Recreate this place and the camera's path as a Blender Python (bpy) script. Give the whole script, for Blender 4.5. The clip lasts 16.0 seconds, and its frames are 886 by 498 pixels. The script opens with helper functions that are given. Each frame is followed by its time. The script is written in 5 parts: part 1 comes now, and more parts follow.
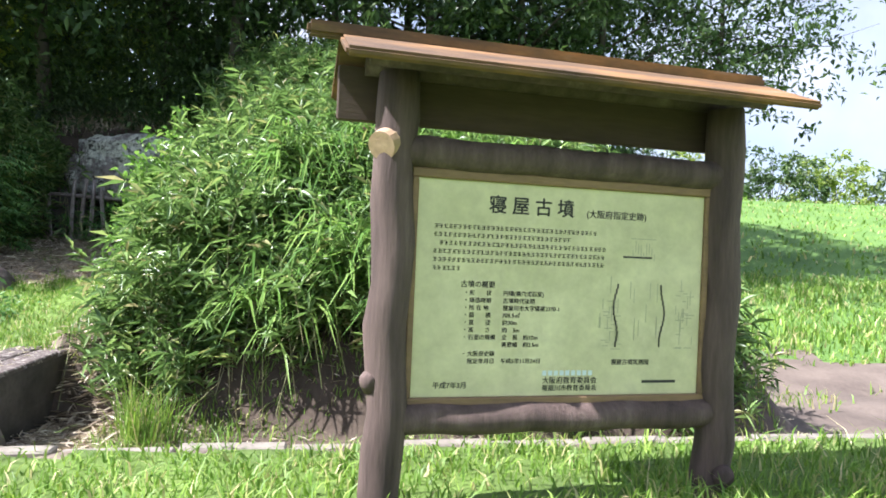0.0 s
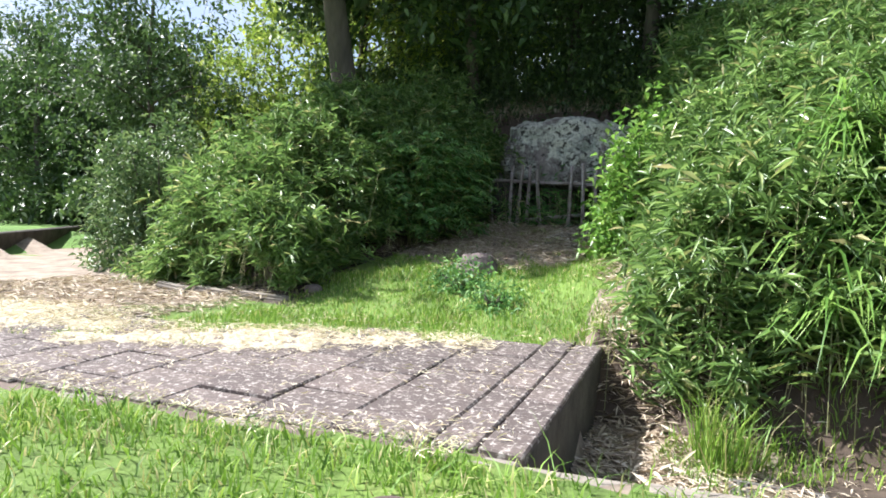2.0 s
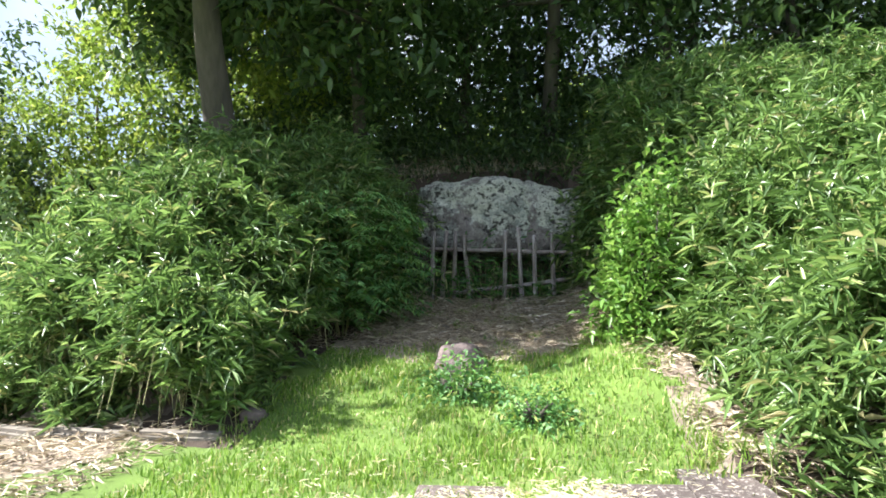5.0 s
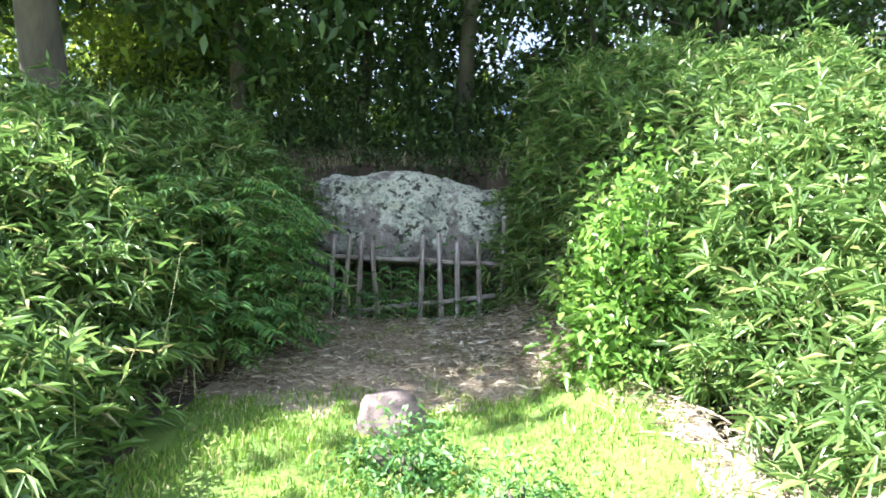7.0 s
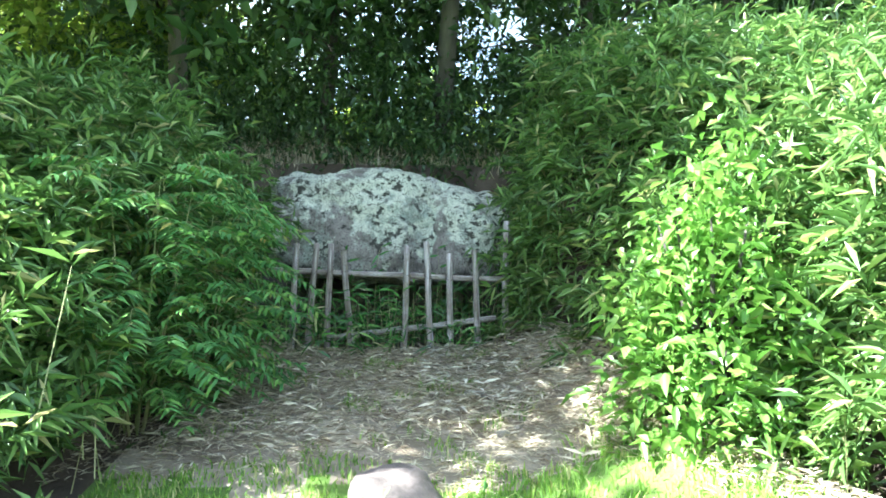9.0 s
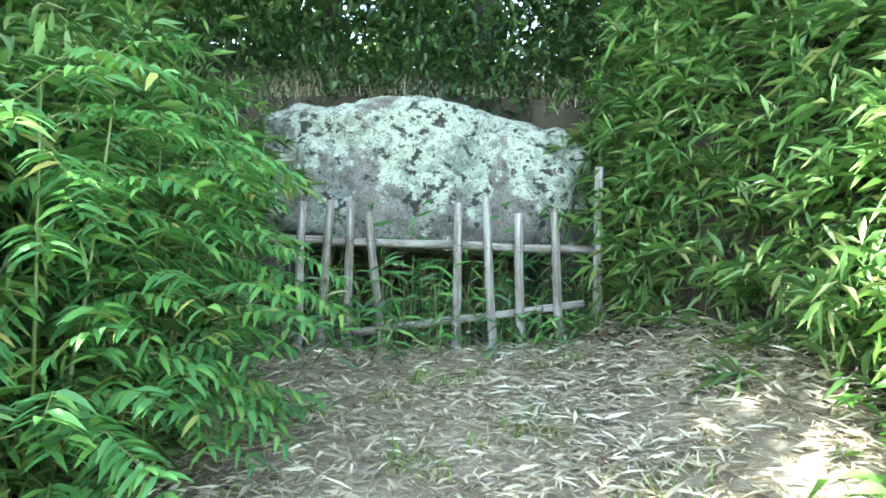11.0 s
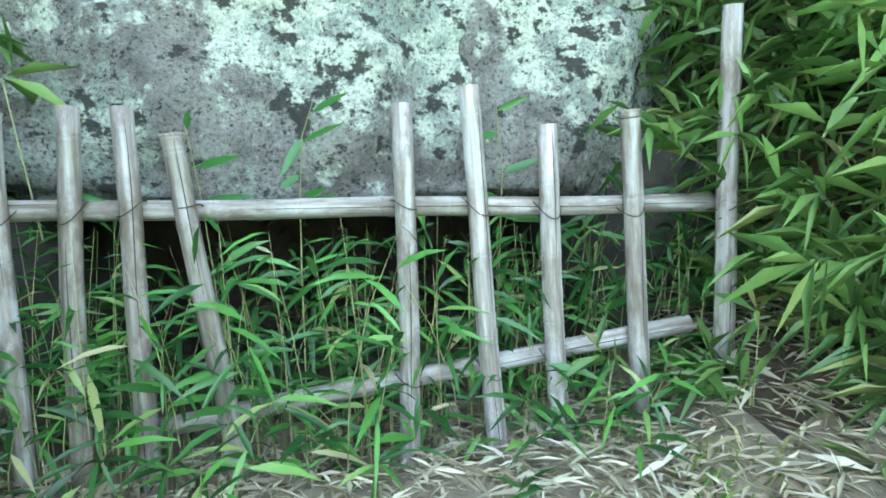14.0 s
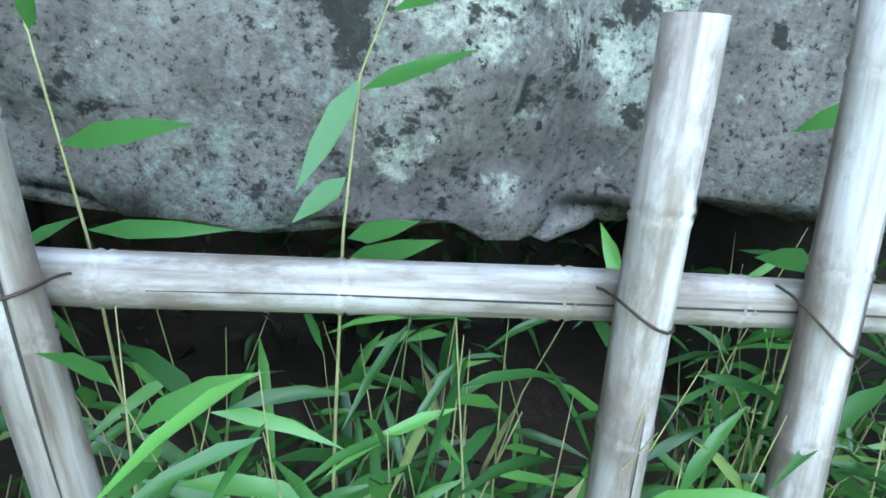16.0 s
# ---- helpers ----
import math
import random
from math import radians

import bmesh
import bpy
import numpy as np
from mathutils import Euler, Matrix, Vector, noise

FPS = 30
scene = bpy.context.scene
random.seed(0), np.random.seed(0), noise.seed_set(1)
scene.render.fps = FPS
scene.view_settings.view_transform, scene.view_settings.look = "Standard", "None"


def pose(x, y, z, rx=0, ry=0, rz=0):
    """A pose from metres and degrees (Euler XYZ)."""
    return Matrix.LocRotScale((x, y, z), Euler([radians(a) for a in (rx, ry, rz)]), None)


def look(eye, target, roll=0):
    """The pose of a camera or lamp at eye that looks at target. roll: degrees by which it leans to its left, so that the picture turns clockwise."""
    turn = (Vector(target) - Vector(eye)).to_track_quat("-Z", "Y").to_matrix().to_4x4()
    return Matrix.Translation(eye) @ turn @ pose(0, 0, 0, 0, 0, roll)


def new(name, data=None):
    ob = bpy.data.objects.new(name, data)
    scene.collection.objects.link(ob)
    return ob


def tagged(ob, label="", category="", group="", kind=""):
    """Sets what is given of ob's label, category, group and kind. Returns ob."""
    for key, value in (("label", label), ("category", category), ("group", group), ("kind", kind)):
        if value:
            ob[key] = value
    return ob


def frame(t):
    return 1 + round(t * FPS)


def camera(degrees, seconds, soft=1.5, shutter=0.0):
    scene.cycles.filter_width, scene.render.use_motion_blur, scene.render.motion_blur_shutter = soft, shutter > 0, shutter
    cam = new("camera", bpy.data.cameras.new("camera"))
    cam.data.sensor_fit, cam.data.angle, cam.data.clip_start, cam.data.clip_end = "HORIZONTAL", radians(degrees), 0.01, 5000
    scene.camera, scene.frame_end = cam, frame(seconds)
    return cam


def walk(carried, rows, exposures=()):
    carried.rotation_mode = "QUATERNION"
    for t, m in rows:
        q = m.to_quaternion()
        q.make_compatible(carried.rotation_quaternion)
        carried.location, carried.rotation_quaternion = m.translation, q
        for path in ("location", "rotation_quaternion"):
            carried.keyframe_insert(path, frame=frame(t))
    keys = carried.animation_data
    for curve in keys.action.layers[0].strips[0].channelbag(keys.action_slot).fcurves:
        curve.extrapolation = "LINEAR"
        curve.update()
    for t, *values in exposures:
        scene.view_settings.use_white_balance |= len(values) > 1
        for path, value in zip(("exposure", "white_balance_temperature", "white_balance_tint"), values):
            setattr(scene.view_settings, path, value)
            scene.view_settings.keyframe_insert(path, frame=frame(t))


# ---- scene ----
cam = camera(70.6, 16.0, soft=1.75)
METRES, EYE, TILT, LEAN, TURN = 16.0, 1.25, 0.0, -2.5, 0.0
ROWS = [
    (0.0, 0.0, 0.0, 0.0, 0.0, 0.0, -0.0),
    (0.5, -0.0246, 0.0089, 0.0014, 10.79, 0.36, -0.04),
    (1.0, -0.061, 0.0086, 0.0045, 21.29, 0.08, -0.2),
    (1.5, -0.0974, 0.018, 0.0078, 26.62, -1.57, 0.01),
    (2.0, -0.1328, 0.0171, 0.0125, 29.54, -2.37, 0.41),
    (2.5, -0.1654, 0.029, 0.0153, 26.23, -3.38, 0.82),
    (3.0, -0.1994, 0.0318, 0.021, 23.57, -3.94, 0.94),
    (3.5, -0.2221, 0.0467, 0.0255, 19.54, -2.62, 2.31),
    (4.0, -0.251, 0.0535, 0.028, 16.09, -0.15, 3.08),
    (6.5, -0.3554, 0.1728, 0.037, 3.29, 3.47, 1.89),
    (7.0, -0.3614, 0.2013, 0.0444, -0.08, 2.55, 2.11),
    (7.5, -0.3741, 0.2231, 0.0466, 0.41, 1.39, 2.13),
    (8.0, -0.3763, 0.2485, 0.0457, -0.14, 2.32, 2.9),
    (8.5, -0.3807, 0.2779, 0.0464, -2.09, 3.06, 2.49),
    (9.0, -0.3876, 0.3068, 0.0481, -4.32, 3.75, 2.49),
    (9.5, -0.3915, 0.3408, 0.0484, -2.19, 2.55, 2.8),
    (12.0, -0.4192, 0.5135, 0.0654, -6.87, -1.96, 3.83),
    (12.5, -0.4119, 0.5463, 0.0649, -8.27, -3.3, 4.65),
    (13.0, -0.4093, 0.5761, 0.0654, -10.01, -4.26, 5.2),
    (13.5, -0.4049, 0.6071, 0.067, -12.01, -6.91, 5.16),
    (14.0, -0.3965, 0.6395, 0.0695, -11.12, -8.03, 5.27),
    (14.5, -0.3991, 0.6653, 0.0715, -9.49, -9.56, 3.41),
    (15.0, -0.3954, 0.6949, 0.0705, -9.07, -11.74, 2.35),
    (15.5, -0.395, 0.7172, 0.0774, -5.55, -16.8, 2.38),
    (16.0, -0.4029, 0.7339, 0.0808, -10.86, -18.44, 0.26),
]
EXPOSURES = [(0.0, 1.6, 5800, 18), (2.5, 1.45, 5950, 14), (4.0, 1.48, 6050, 12), (6.5, 2.5, 5950, 14), (9.5, 3.4, 5550, -2), (12.0, 4.3, 5650, -4), (14.5, 4.4, 5550, -6), (16.0, 4.5, 5450, 2)]
walk(cam, [(t, pose(0, 0, EYE, TILT, LEAN, TURN) @ pose(METRES * x, METRES * y, METRES * z, 90 + pitch, roll, yaw)) for t, x, y, z, yaw, pitch, roll in ROWS], EXPOSURES)

# ---- world, sun, exposure ----
SUN = Vector((-0.60, -0.20, 0.775)).normalized()
world = bpy.data.worlds.new("sky")
scene.world = world
world.use_nodes = True
wn = world.node_tree
sky = wn.nodes.new("ShaderNodeTexSky")
sky.sky_type, sky.sun_disc = "NISHITA", False
sky.sun_elevation = math.asin(SUN.z)
sky.sun_rotation = math.atan2(SUN.x, SUN.y)
sky.dust_density = 2.0
# thin bright clouds over the whole sky
w_tc, w_no, w_ra, w_mx = (wn.nodes.new("ShaderNode" + k) for k in ("TexCoord", "TexNoise", "ValToRGB", "MixRGB"))
w_no.inputs["Scale"].default_value, w_no.inputs["Detail"].default_value = 2.2, 8
w_ra.color_ramp.elements[0].position, w_ra.color_ramp.elements[1].position = 0.38, 0.62
wn.links.new(w_tc.outputs["Generated"], w_no.inputs["Vector"])
wn.links.new(w_no.outputs["Fac"], w_ra.inputs["Fac"])
wn.links.new(w_ra.outputs["Color"], w_mx.inputs["Fac"])
wn.links.new(sky.outputs["Color"], w_mx.inputs["Color1"])
w_mx.inputs["Color2"].default_value = (4.9, 5.2, 5.5, 1)
wn.links.new(w_mx.outputs["Color"], wn.nodes["Background"].inputs["Color"])
wn.nodes["Background"].inputs["Strength"].default_value = 0.075
sun = new("sun", bpy.data.lights.new("sun", "SUN"))
sun.data.energy, sun.data.angle, sun.data.color = 5.0, radians(0.6), (1.0, 0.94, 0.84)
sun.matrix_world = look((0, 0, 30), Vector((0, 0, 30)) - SUN)


# ---- materials ----
def mat_new(name, rough=0.8, metal=0.0):
    m = bpy.data.materials.new(name)
    m.use_nodes = True
    b = m.node_tree.nodes["Principled BSDF"]
    b.inputs["Roughness"].default_value, b.inputs["Metallic"].default_value = rough, metal
    return m, m.node_tree, b


def ramp(nt, fac, stops):
    r = nt.nodes.new("ShaderNodeValToRGB")
    while len(r.color_ramp.elements) < len(stops):
        r.color_ramp.elements.new(0.5)
    for e, (p, c) in zip(r.color_ramp.elements, stops):
        e.position, e.color = p, (*c, 1)
    nt.links.new(fac, r.inputs["Fac"])
    return r.outputs["Color"]


def noise_node(nt, scale, detail=6, stretch=(1, 1, 1), rough=0.6):
    tc, mp, no = (nt.nodes.new("ShaderNode" + k) for k in ("TexCoord", "Mapping", "TexNoise"))
    mp.inputs["Scale"].default_value = stretch
    no.inputs["Scale"].default_value, no.inputs["Detail"].default_value, no.inputs["Roughness"].default_value = scale, detail, rough
    nt.links.new(tc.outputs["Object"], mp.inputs["Vector"])
    nt.links.new(mp.outputs["Vector"], no.inputs["Vector"])
    return no.outputs["Fac"]


def mix(nt, fac, a, b, mode="MIX"):
    m = nt.nodes.new("ShaderNodeMixRGB")
    m.blend_type = mode
    for key, v in (("Fac", fac), ("Color1", a), ("Color2", b)):
        if isinstance(v, (int, float)):
            m.inputs[key].default_value = v
        elif isinstance(v, tuple):
            m.inputs[key].default_value = (*v, 1)
        else:
            nt.links.new(v, m.inputs[key])
    return m.outputs["Color"]


def bump(nt, b, height, strength=0.4, dist=0.01):
    n = nt.nodes.new("ShaderNodeBump")
    n.inputs["Strength"].default_value, n.inputs["Distance"].default_value = strength, dist
    nt.links.new(height, n.inputs["Height"])
    nt.links.new(n.outputs["Normal"], b.inputs["Normal"])


def surface(name, stops, scale, fine, rough=0.85, stretch=(1, 1, 1), strength=0.5, dist=0.01):
    """Two scales of variation: broad patches and fine grain."""
    m, nt, b = mat_new(name, rough)
    c = ramp(nt, noise_node(nt, scale, 5, stretch), stops)
    g = noise_node(nt, fine, 8, stretch, 0.7)
    c = mix(nt, 0.55, c, ramp(nt, g, [(0.25, (0.35, 0.35, 0.35)), (0.75, (1, 1, 1))]), "MULTIPLY")
    nt.links.new(c, b.inputs["Base Color"])
    bump(nt, b, g, strength, dist)
    return m


def leaf_mat(name, stops, rough=0.42, trans=0.35):
    m, nt, b = mat_new(name, rough)
    geo = nt.nodes.new("ShaderNodeNewGeometry")
    c = ramp(nt, geo.outputs["Random Per Island"], stops)
    c = mix(nt, 0.35, c, ramp(nt, noise_node(nt, 1.3, 3), [(0.3, (0.5, 0.55, 0.4)), (0.7, (1, 1, 1))]), "MULTIPLY")
    nt.links.new(c, b.inputs["Base Color"])
    b.inputs["Specular IOR Level"].default_value = 0.5
    tr, mx = nt.nodes.new("ShaderNodeBsdfTranslucent"), nt.nodes.new("ShaderNodeMixShader")
    nt.links.new(mix(nt, 1.0, c, (1.0, 1.0, 0.85), "MULTIPLY"), tr.inputs["Color"])
    mx.inputs["Fac"].default_value = trans
    nt.links.new(b.outputs["BSDF"], mx.inputs[1])
    nt.links.new(tr.outputs["BSDF"], mx.inputs[2])
    nt.links.new(mx.outputs["Shader"], nt.nodes["Material Output"].inputs["Surface"])
    return m


M_SASA = leaf_mat("sasa_leaf", [(0.0, (0.08, 0.15, 0.045)), (0.5, (0.165, 0.285, 0.085)), (0.88, (0.29, 0.43, 0.14)), (0.965, (0.40, 0.44, 0.17)), (1.0, (0.50, 0.45, 0.26))], 0.34, 0.42)
# darker sasa leaf: the shade at the fence is put into its greens
M_YOUNG_SHADED = leaf_mat("shaded_young_leaf", [(0.0, (0.032, 0.085, 0.026)), (0.6, (0.075, 0.19, 0.048)), (0.9, (0.17, 0.38, 0.085)), (0.97, (0.42, 0.48, 0.20)), (1.0, (0.55, 0.48, 0.3))], 0.26)
M_BROAD = leaf_mat("broad_leaf", [(0.0, (0.10, 0.22, 0.04)), (0.5, (0.20, 0.38, 0.075)), (1.0, (0.34, 0.50, 0.13))], 0.36, 0.45)
M_SHRUB = leaf_mat("glossy_shrub_leaf", [(0.0, (0.07, 0.13, 0.05)), (0.6, (0.14, 0.23, 0.09)), (1.0, (0.24, 0.32, 0.14))], 0.4, 0.3)
M_SUMAC = leaf_mat("compound_leaf", [(0.0, (0.075, 0.19, 0.06)), (0.6, (0.15, 0.32, 0.095)), (0.94, (0.24, 0.42, 0.10)), (1.0, (0.40, 0.34, 0.10))], 0.5)
M_TREE = leaf_mat("tree_leaf", [(0.0, (0.035, 0.07, 0.026)), (0.6, (0.078, 0.14, 0.048)), (1.0, (0.14, 0.215, 0.07))], 0.42, 0.35)
# brighter, yellower copy of tree_leaf: sunlight painted into the foliage
M_TREE_SUNLIT = leaf_mat("sunlit_tree_leaf", [(0.0, (0.12, 0.20, 0.04)), (0.6, (0.27, 0.38, 0.07)), (1.0, (0.45, 0.52, 0.12))], 0.5, 0.5)
M_GRASS = leaf_mat("grass_blade", [(0.0, (0.11, 0.22, 0.03)), (0.5, (0.21, 0.37, 0.05)), (0.8, (0.34, 0.48, 0.09)), (0.9, (0.52, 0.50, 0.22)), (1.0, (0.66, 0.58, 0.34))], 0.5, 0.35)
M_STRAW = leaf_mat("dry_leaf", [(0.0, (0.20, 0.15, 0.10)), (0.45, (0.48, 0.40, 0.30)), (1.0, (0.74, 0.66, 0.53))], 0.7, 0.15)
M_HAY = leaf_mat("bleached_straw", [(0.0, (0.50, 0.42, 0.26)), (0.5, (0.72, 0.65, 0.46)), (1.0, (0.84, 0.79, 0.63))], 0.7, 0.15)
M_SHEATH = leaf_mat("bamboo_sheath", [(0.0, (0.28, 0.23, 0.18)), (0.5, (0.50, 0.45, 0.37)), (1.0, (0.74, 0.69, 0.60))], 0.7, 0.1)
M_SILT = surface("bleached_silt", [(0.3, (0.36, 0.31, 0.22)), (0.7, (0.58, 0.52, 0.40))], 2.5, 26, 0.95, strength=0.6, dist=0.01)
# soil, its colour darkened for the shade inside thickets and along the bank
M_SHADED_SOIL = surface("soil", [(0.3, (0.05, 0.037, 0.027)), (0.7, (0.12, 0.09, 0.065))], 1.5, 22, 0.95, strength=0.8, dist=0.02)
M_DIRT = surface("dirt_path", [(0.3, (0.11, 0.085, 0.07)), (0.7, (0.23, 0.185, 0.15))], 0.9, 18, 0.95)
M_LITTER = surface("litter_ground", [(0.3, (0.20, 0.155, 0.115)), (0.7, (0.44, 0.37, 0.29))], 2.5, 25, 0.95, strength=0.9, dist=0.02)
M_TURF = surface("turf_ground", [(0.3, (0.09, 0.15, 0.03)), (0.6, (0.16, 0.26, 0.045)), (0.8, (0.28, 0.30, 0.10))], 1.2, 30, 0.95, strength=0.9, dist=0.02)
M_FIELD = surface("field_grass", [(0.3, (0.09, 0.19, 0.035)), (0.7, (0.17, 0.31, 0.06))], 0.5, 9, 0.95, strength=0.9, dist=0.05)
M_CONC = surface("weathered_concrete", [(0.3, (0.16, 0.14, 0.115)), (0.7, (0.36, 0.325, 0.27))], 3, 30, 0.9)
# stained concrete, darkened further to paint the shade on the terrace wall
M_SHADED_WALL = surface("stained_shaded_concrete", [(0.3, (0.035, 0.03, 0.026)), (0.7, (0.12, 0.105, 0.09))], 3, 25, 0.95)
M_BARK = surface("bark", [(0.3, (0.05, 0.043, 0.037)), (0.7, (0.14, 0.12, 0.10))], 3, 16, 0.95, (1, 1, 0.25), 0.9, 0.02)
M_POST = surface("dark_log", [(0.3, (0.06, 0.04, 0.034)), (0.6, (0.15, 0.105, 0.09)), (0.78, (0.26, 0.20, 0.17))], 9, 70, 0.85, (1, 1, 0.12), 0.9, 0.01)
M_CUT = surface("cut_wood", [(0.3, (0.42, 0.27, 0.16)), (0.7, (0.62, 0.44, 0.28))], 8, 40, 0.8)
M_ROOF = surface("weathered_board", [(0.3, (0.075, 0.05, 0.034)), (0.48, (0.17, 0.10, 0.05)), (0.64, (0.33, 0.17, 0.06)), (0.82, (0.34, 0.29, 0.24))], 5, 60, 0.85, (0.3, 1, 1), 0.4, 0.004)
# fascia wood with the roof's shade mixed into its brown
M_SHADED_FASCIA = surface("shade_tinted_board", [(0.3, (0.055, 0.036, 0.026)), (0.7, (0.105, 0.07, 0.048))], 4, 40, 0.85, (0.15, 1, 1))
M_FRAME = surface("brown_frame", [(0.3, (0.20, 0.13, 0.065)), (0.7, (0.34, 0.22, 0.11))], 5, 50, 0.7, (0.2, 1, 1))
M_PANEL = surface("yellow_panel", [(0.35, (0.70, 0.68, 0.38)), (0.65, (0.78, 0.75, 0.45))], 2.0, 5, 0.55, strength=0.03)
M_INK, _, _b = mat_new("ink", 0.6)
_b.inputs["Base Color"].default_value = (0.03, 0.03, 0.025, 1)
M_PALE, _, _b = mat_new("pale_ink", 0.6)
_b.inputs["Base Color"].default_value = (0.42, 0.42, 0.27, 1)
M_BLUEP, _, _b = mat_new("pale_patch", 0.6)
_b.inputs["Base Color"].default_value = (0.62, 0.72, 0.72, 1)
M_STONE = surface("brown_stone", [(0.3, (0.12, 0.095, 0.09)), (0.7, (0.28, 0.225, 0.21))], 5, 40, 0.9, strength=0.8, dist=0.02)
# near-black stone: the gloom of the opening is put into the colour
M_SHADE_STONE = surface("shade_dark_stone", [(0.3, (0.035, 0.03, 0.025)), (0.7, (0.08, 0.07, 0.06))], 3, 20, 0.95)
M_IRON, _, _b = mat_new("grate_iron", 0.55, 0.8)
_b.inputs["Base Color"].default_value = (0.25, 0.24, 0.22, 1)
M_WIRE, _, _b = mat_new("binding_wire", 0.6, 0.4)
_b.inputs["Base Color"].default_value = (0.06, 0.04, 0.03, 1)


def slab_mat():
    m, nt, b = mat_new("paving_stone", 0.85)
    oi = nt.nodes.new("ShaderNodeObjectInfo")
    c = ramp(nt, oi.outputs["Random"], [(0.0, (0.066, 0.053, 0.050)), (1.0, (0.125, 0.102, 0.094))])
    n1, n2 = noise_node(nt, 3, 6), noise_node(nt, 21, 9, rough=0.78)
    c = mix(nt, 0.6, c, ramp(nt, n1, [(0.3, (0.6, 0.58, 0.56)), (0.7, (1.25, 1.2, 1.1))]), "MULTIPLY")
    c = mix(nt, ramp(nt, n2, [(0.53, (0, 0, 0)), (0.60, (0.9, 0.9, 0.9))]), c, (0.46, 0.43, 0.39))
    nt.links.new(c, b.inputs["Base Color"])
    bump(nt, b, n2, 0.6, 0.01)
    return m


def rock_mat():
    m, nt, b = mat_new("lichen_granite", 0.9)
    big, mid, fine, blot = noise_node(nt, 1.3, 3), noise_node(nt, 5.5, 8, rough=0.7), noise_node(nt, 60, 8, rough=0.7), noise_node(nt, 15, 10, rough=0.8)
    patch, crust, dark = noise_node(nt, 2.6, 7, rough=0.62), noise_node(nt, 7.0, 9, rough=0.72), noise_node(nt, 9.0, 6, (1, 1, 1.2), 0.66)
    c = ramp(nt, mid, [(0.32, (0.10, 0.085, 0.08)), (0.5, (0.25, 0.22, 0.205)), (0.7, (0.40, 0.365, 0.34))])
    # ragged height mask: the pale crusts get denser towards the top
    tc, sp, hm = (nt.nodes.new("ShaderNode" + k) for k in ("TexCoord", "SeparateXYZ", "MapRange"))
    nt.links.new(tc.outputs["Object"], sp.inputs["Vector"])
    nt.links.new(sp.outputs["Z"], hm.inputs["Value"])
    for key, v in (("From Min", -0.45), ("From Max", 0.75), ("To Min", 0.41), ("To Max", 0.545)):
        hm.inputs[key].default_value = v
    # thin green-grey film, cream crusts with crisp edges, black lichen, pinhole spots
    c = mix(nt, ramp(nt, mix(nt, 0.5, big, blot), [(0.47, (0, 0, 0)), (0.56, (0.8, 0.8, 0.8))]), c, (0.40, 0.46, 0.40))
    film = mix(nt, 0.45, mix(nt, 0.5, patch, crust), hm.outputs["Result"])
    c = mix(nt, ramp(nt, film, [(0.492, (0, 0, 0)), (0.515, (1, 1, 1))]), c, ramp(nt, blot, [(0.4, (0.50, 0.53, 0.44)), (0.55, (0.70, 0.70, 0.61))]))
    c = mix(nt, ramp(nt, mix(nt, 0.35, dark, mix(nt, 0.5, patch, big)), [(0.54, (0, 0, 0)), (0.57, (0.95, 0.95, 0.95))]), c, (0.035, 0.032, 0.028))
    c = mix(nt, ramp(nt, mix(nt, 0.6, blot, fine), [(0.405, (1, 1, 1)), (0.44, (0, 0, 0))]), c, (0.05, 0.045, 0.04))
    c = mix(nt, 0.5, c, ramp(nt, fine, [(0.35, (0.35, 0.35, 0.35)), (0.65, (1.2, 1.2, 1.2))]), "MULTIPLY")
    nt.links.new(c, b.inputs["Base Color"])
    bump(nt, b, mix(nt, 0.5, blot, fine), 1.0, 0.035)
    return m


def bamboo_mat():
    m, nt, b = mat_new("grey_bamboo", 0.55)
    oi = nt.nodes.new("ShaderNodeObjectInfo")
    streak, blot = noise_node(nt, 40, 8, (1, 1, 0.06)), noise_node(nt, 13, 9, (1, 1, 0.4), 0.7)
    c = ramp(nt, streak, [(0.33, (0.14, 0.11, 0.095)), (0.46, (0.29, 0.25, 0.23)), (0.66, (0.48, 0.45, 0.455))])
    c = mix(nt, ramp(nt, blot, [(0.47, (0, 0, 0)), (0.60, (0.85, 0.85, 0.85))]), c, (0.17, 0.13, 0.11))
    c = mix(nt, 0.6, c, ramp(nt, oi.outputs["Random"], [(0, (0.62, 0.58, 0.55)), (1, (1.12, 1.12, 1.18))]), "MULTIPLY")
    nt.links.new(c, b.inputs["Base Color"])
    bump(nt, b, streak, 0.4, 0.003)
    return m


M_SLAB, M_ROCK, M_BAMBOO = slab_mat(), rock_mat(), bamboo_mat()


# ---- mesh helpers ----
def mesh_ob(name, verts, faces, mats, smooth=False, parent=None, idx=None):
    me = bpy.data.meshes.new(name)
    me.from_pydata(verts, [], faces)
    for m in mats if isinstance(mats, (list, tuple)) else [mats]:
        me.materials.append(m)
    if idx is not None:
        me.polygons.foreach_set("material_index", np.asarray(idx, dtype=np.int32))
    if smooth:
        me.polygons.foreach_set("use_smooth", np.ones(len(me.polygons), dtype=bool))
    me.update()
    ob = new(name, me)
    if parent:
        ob.parent = parent
    return ob


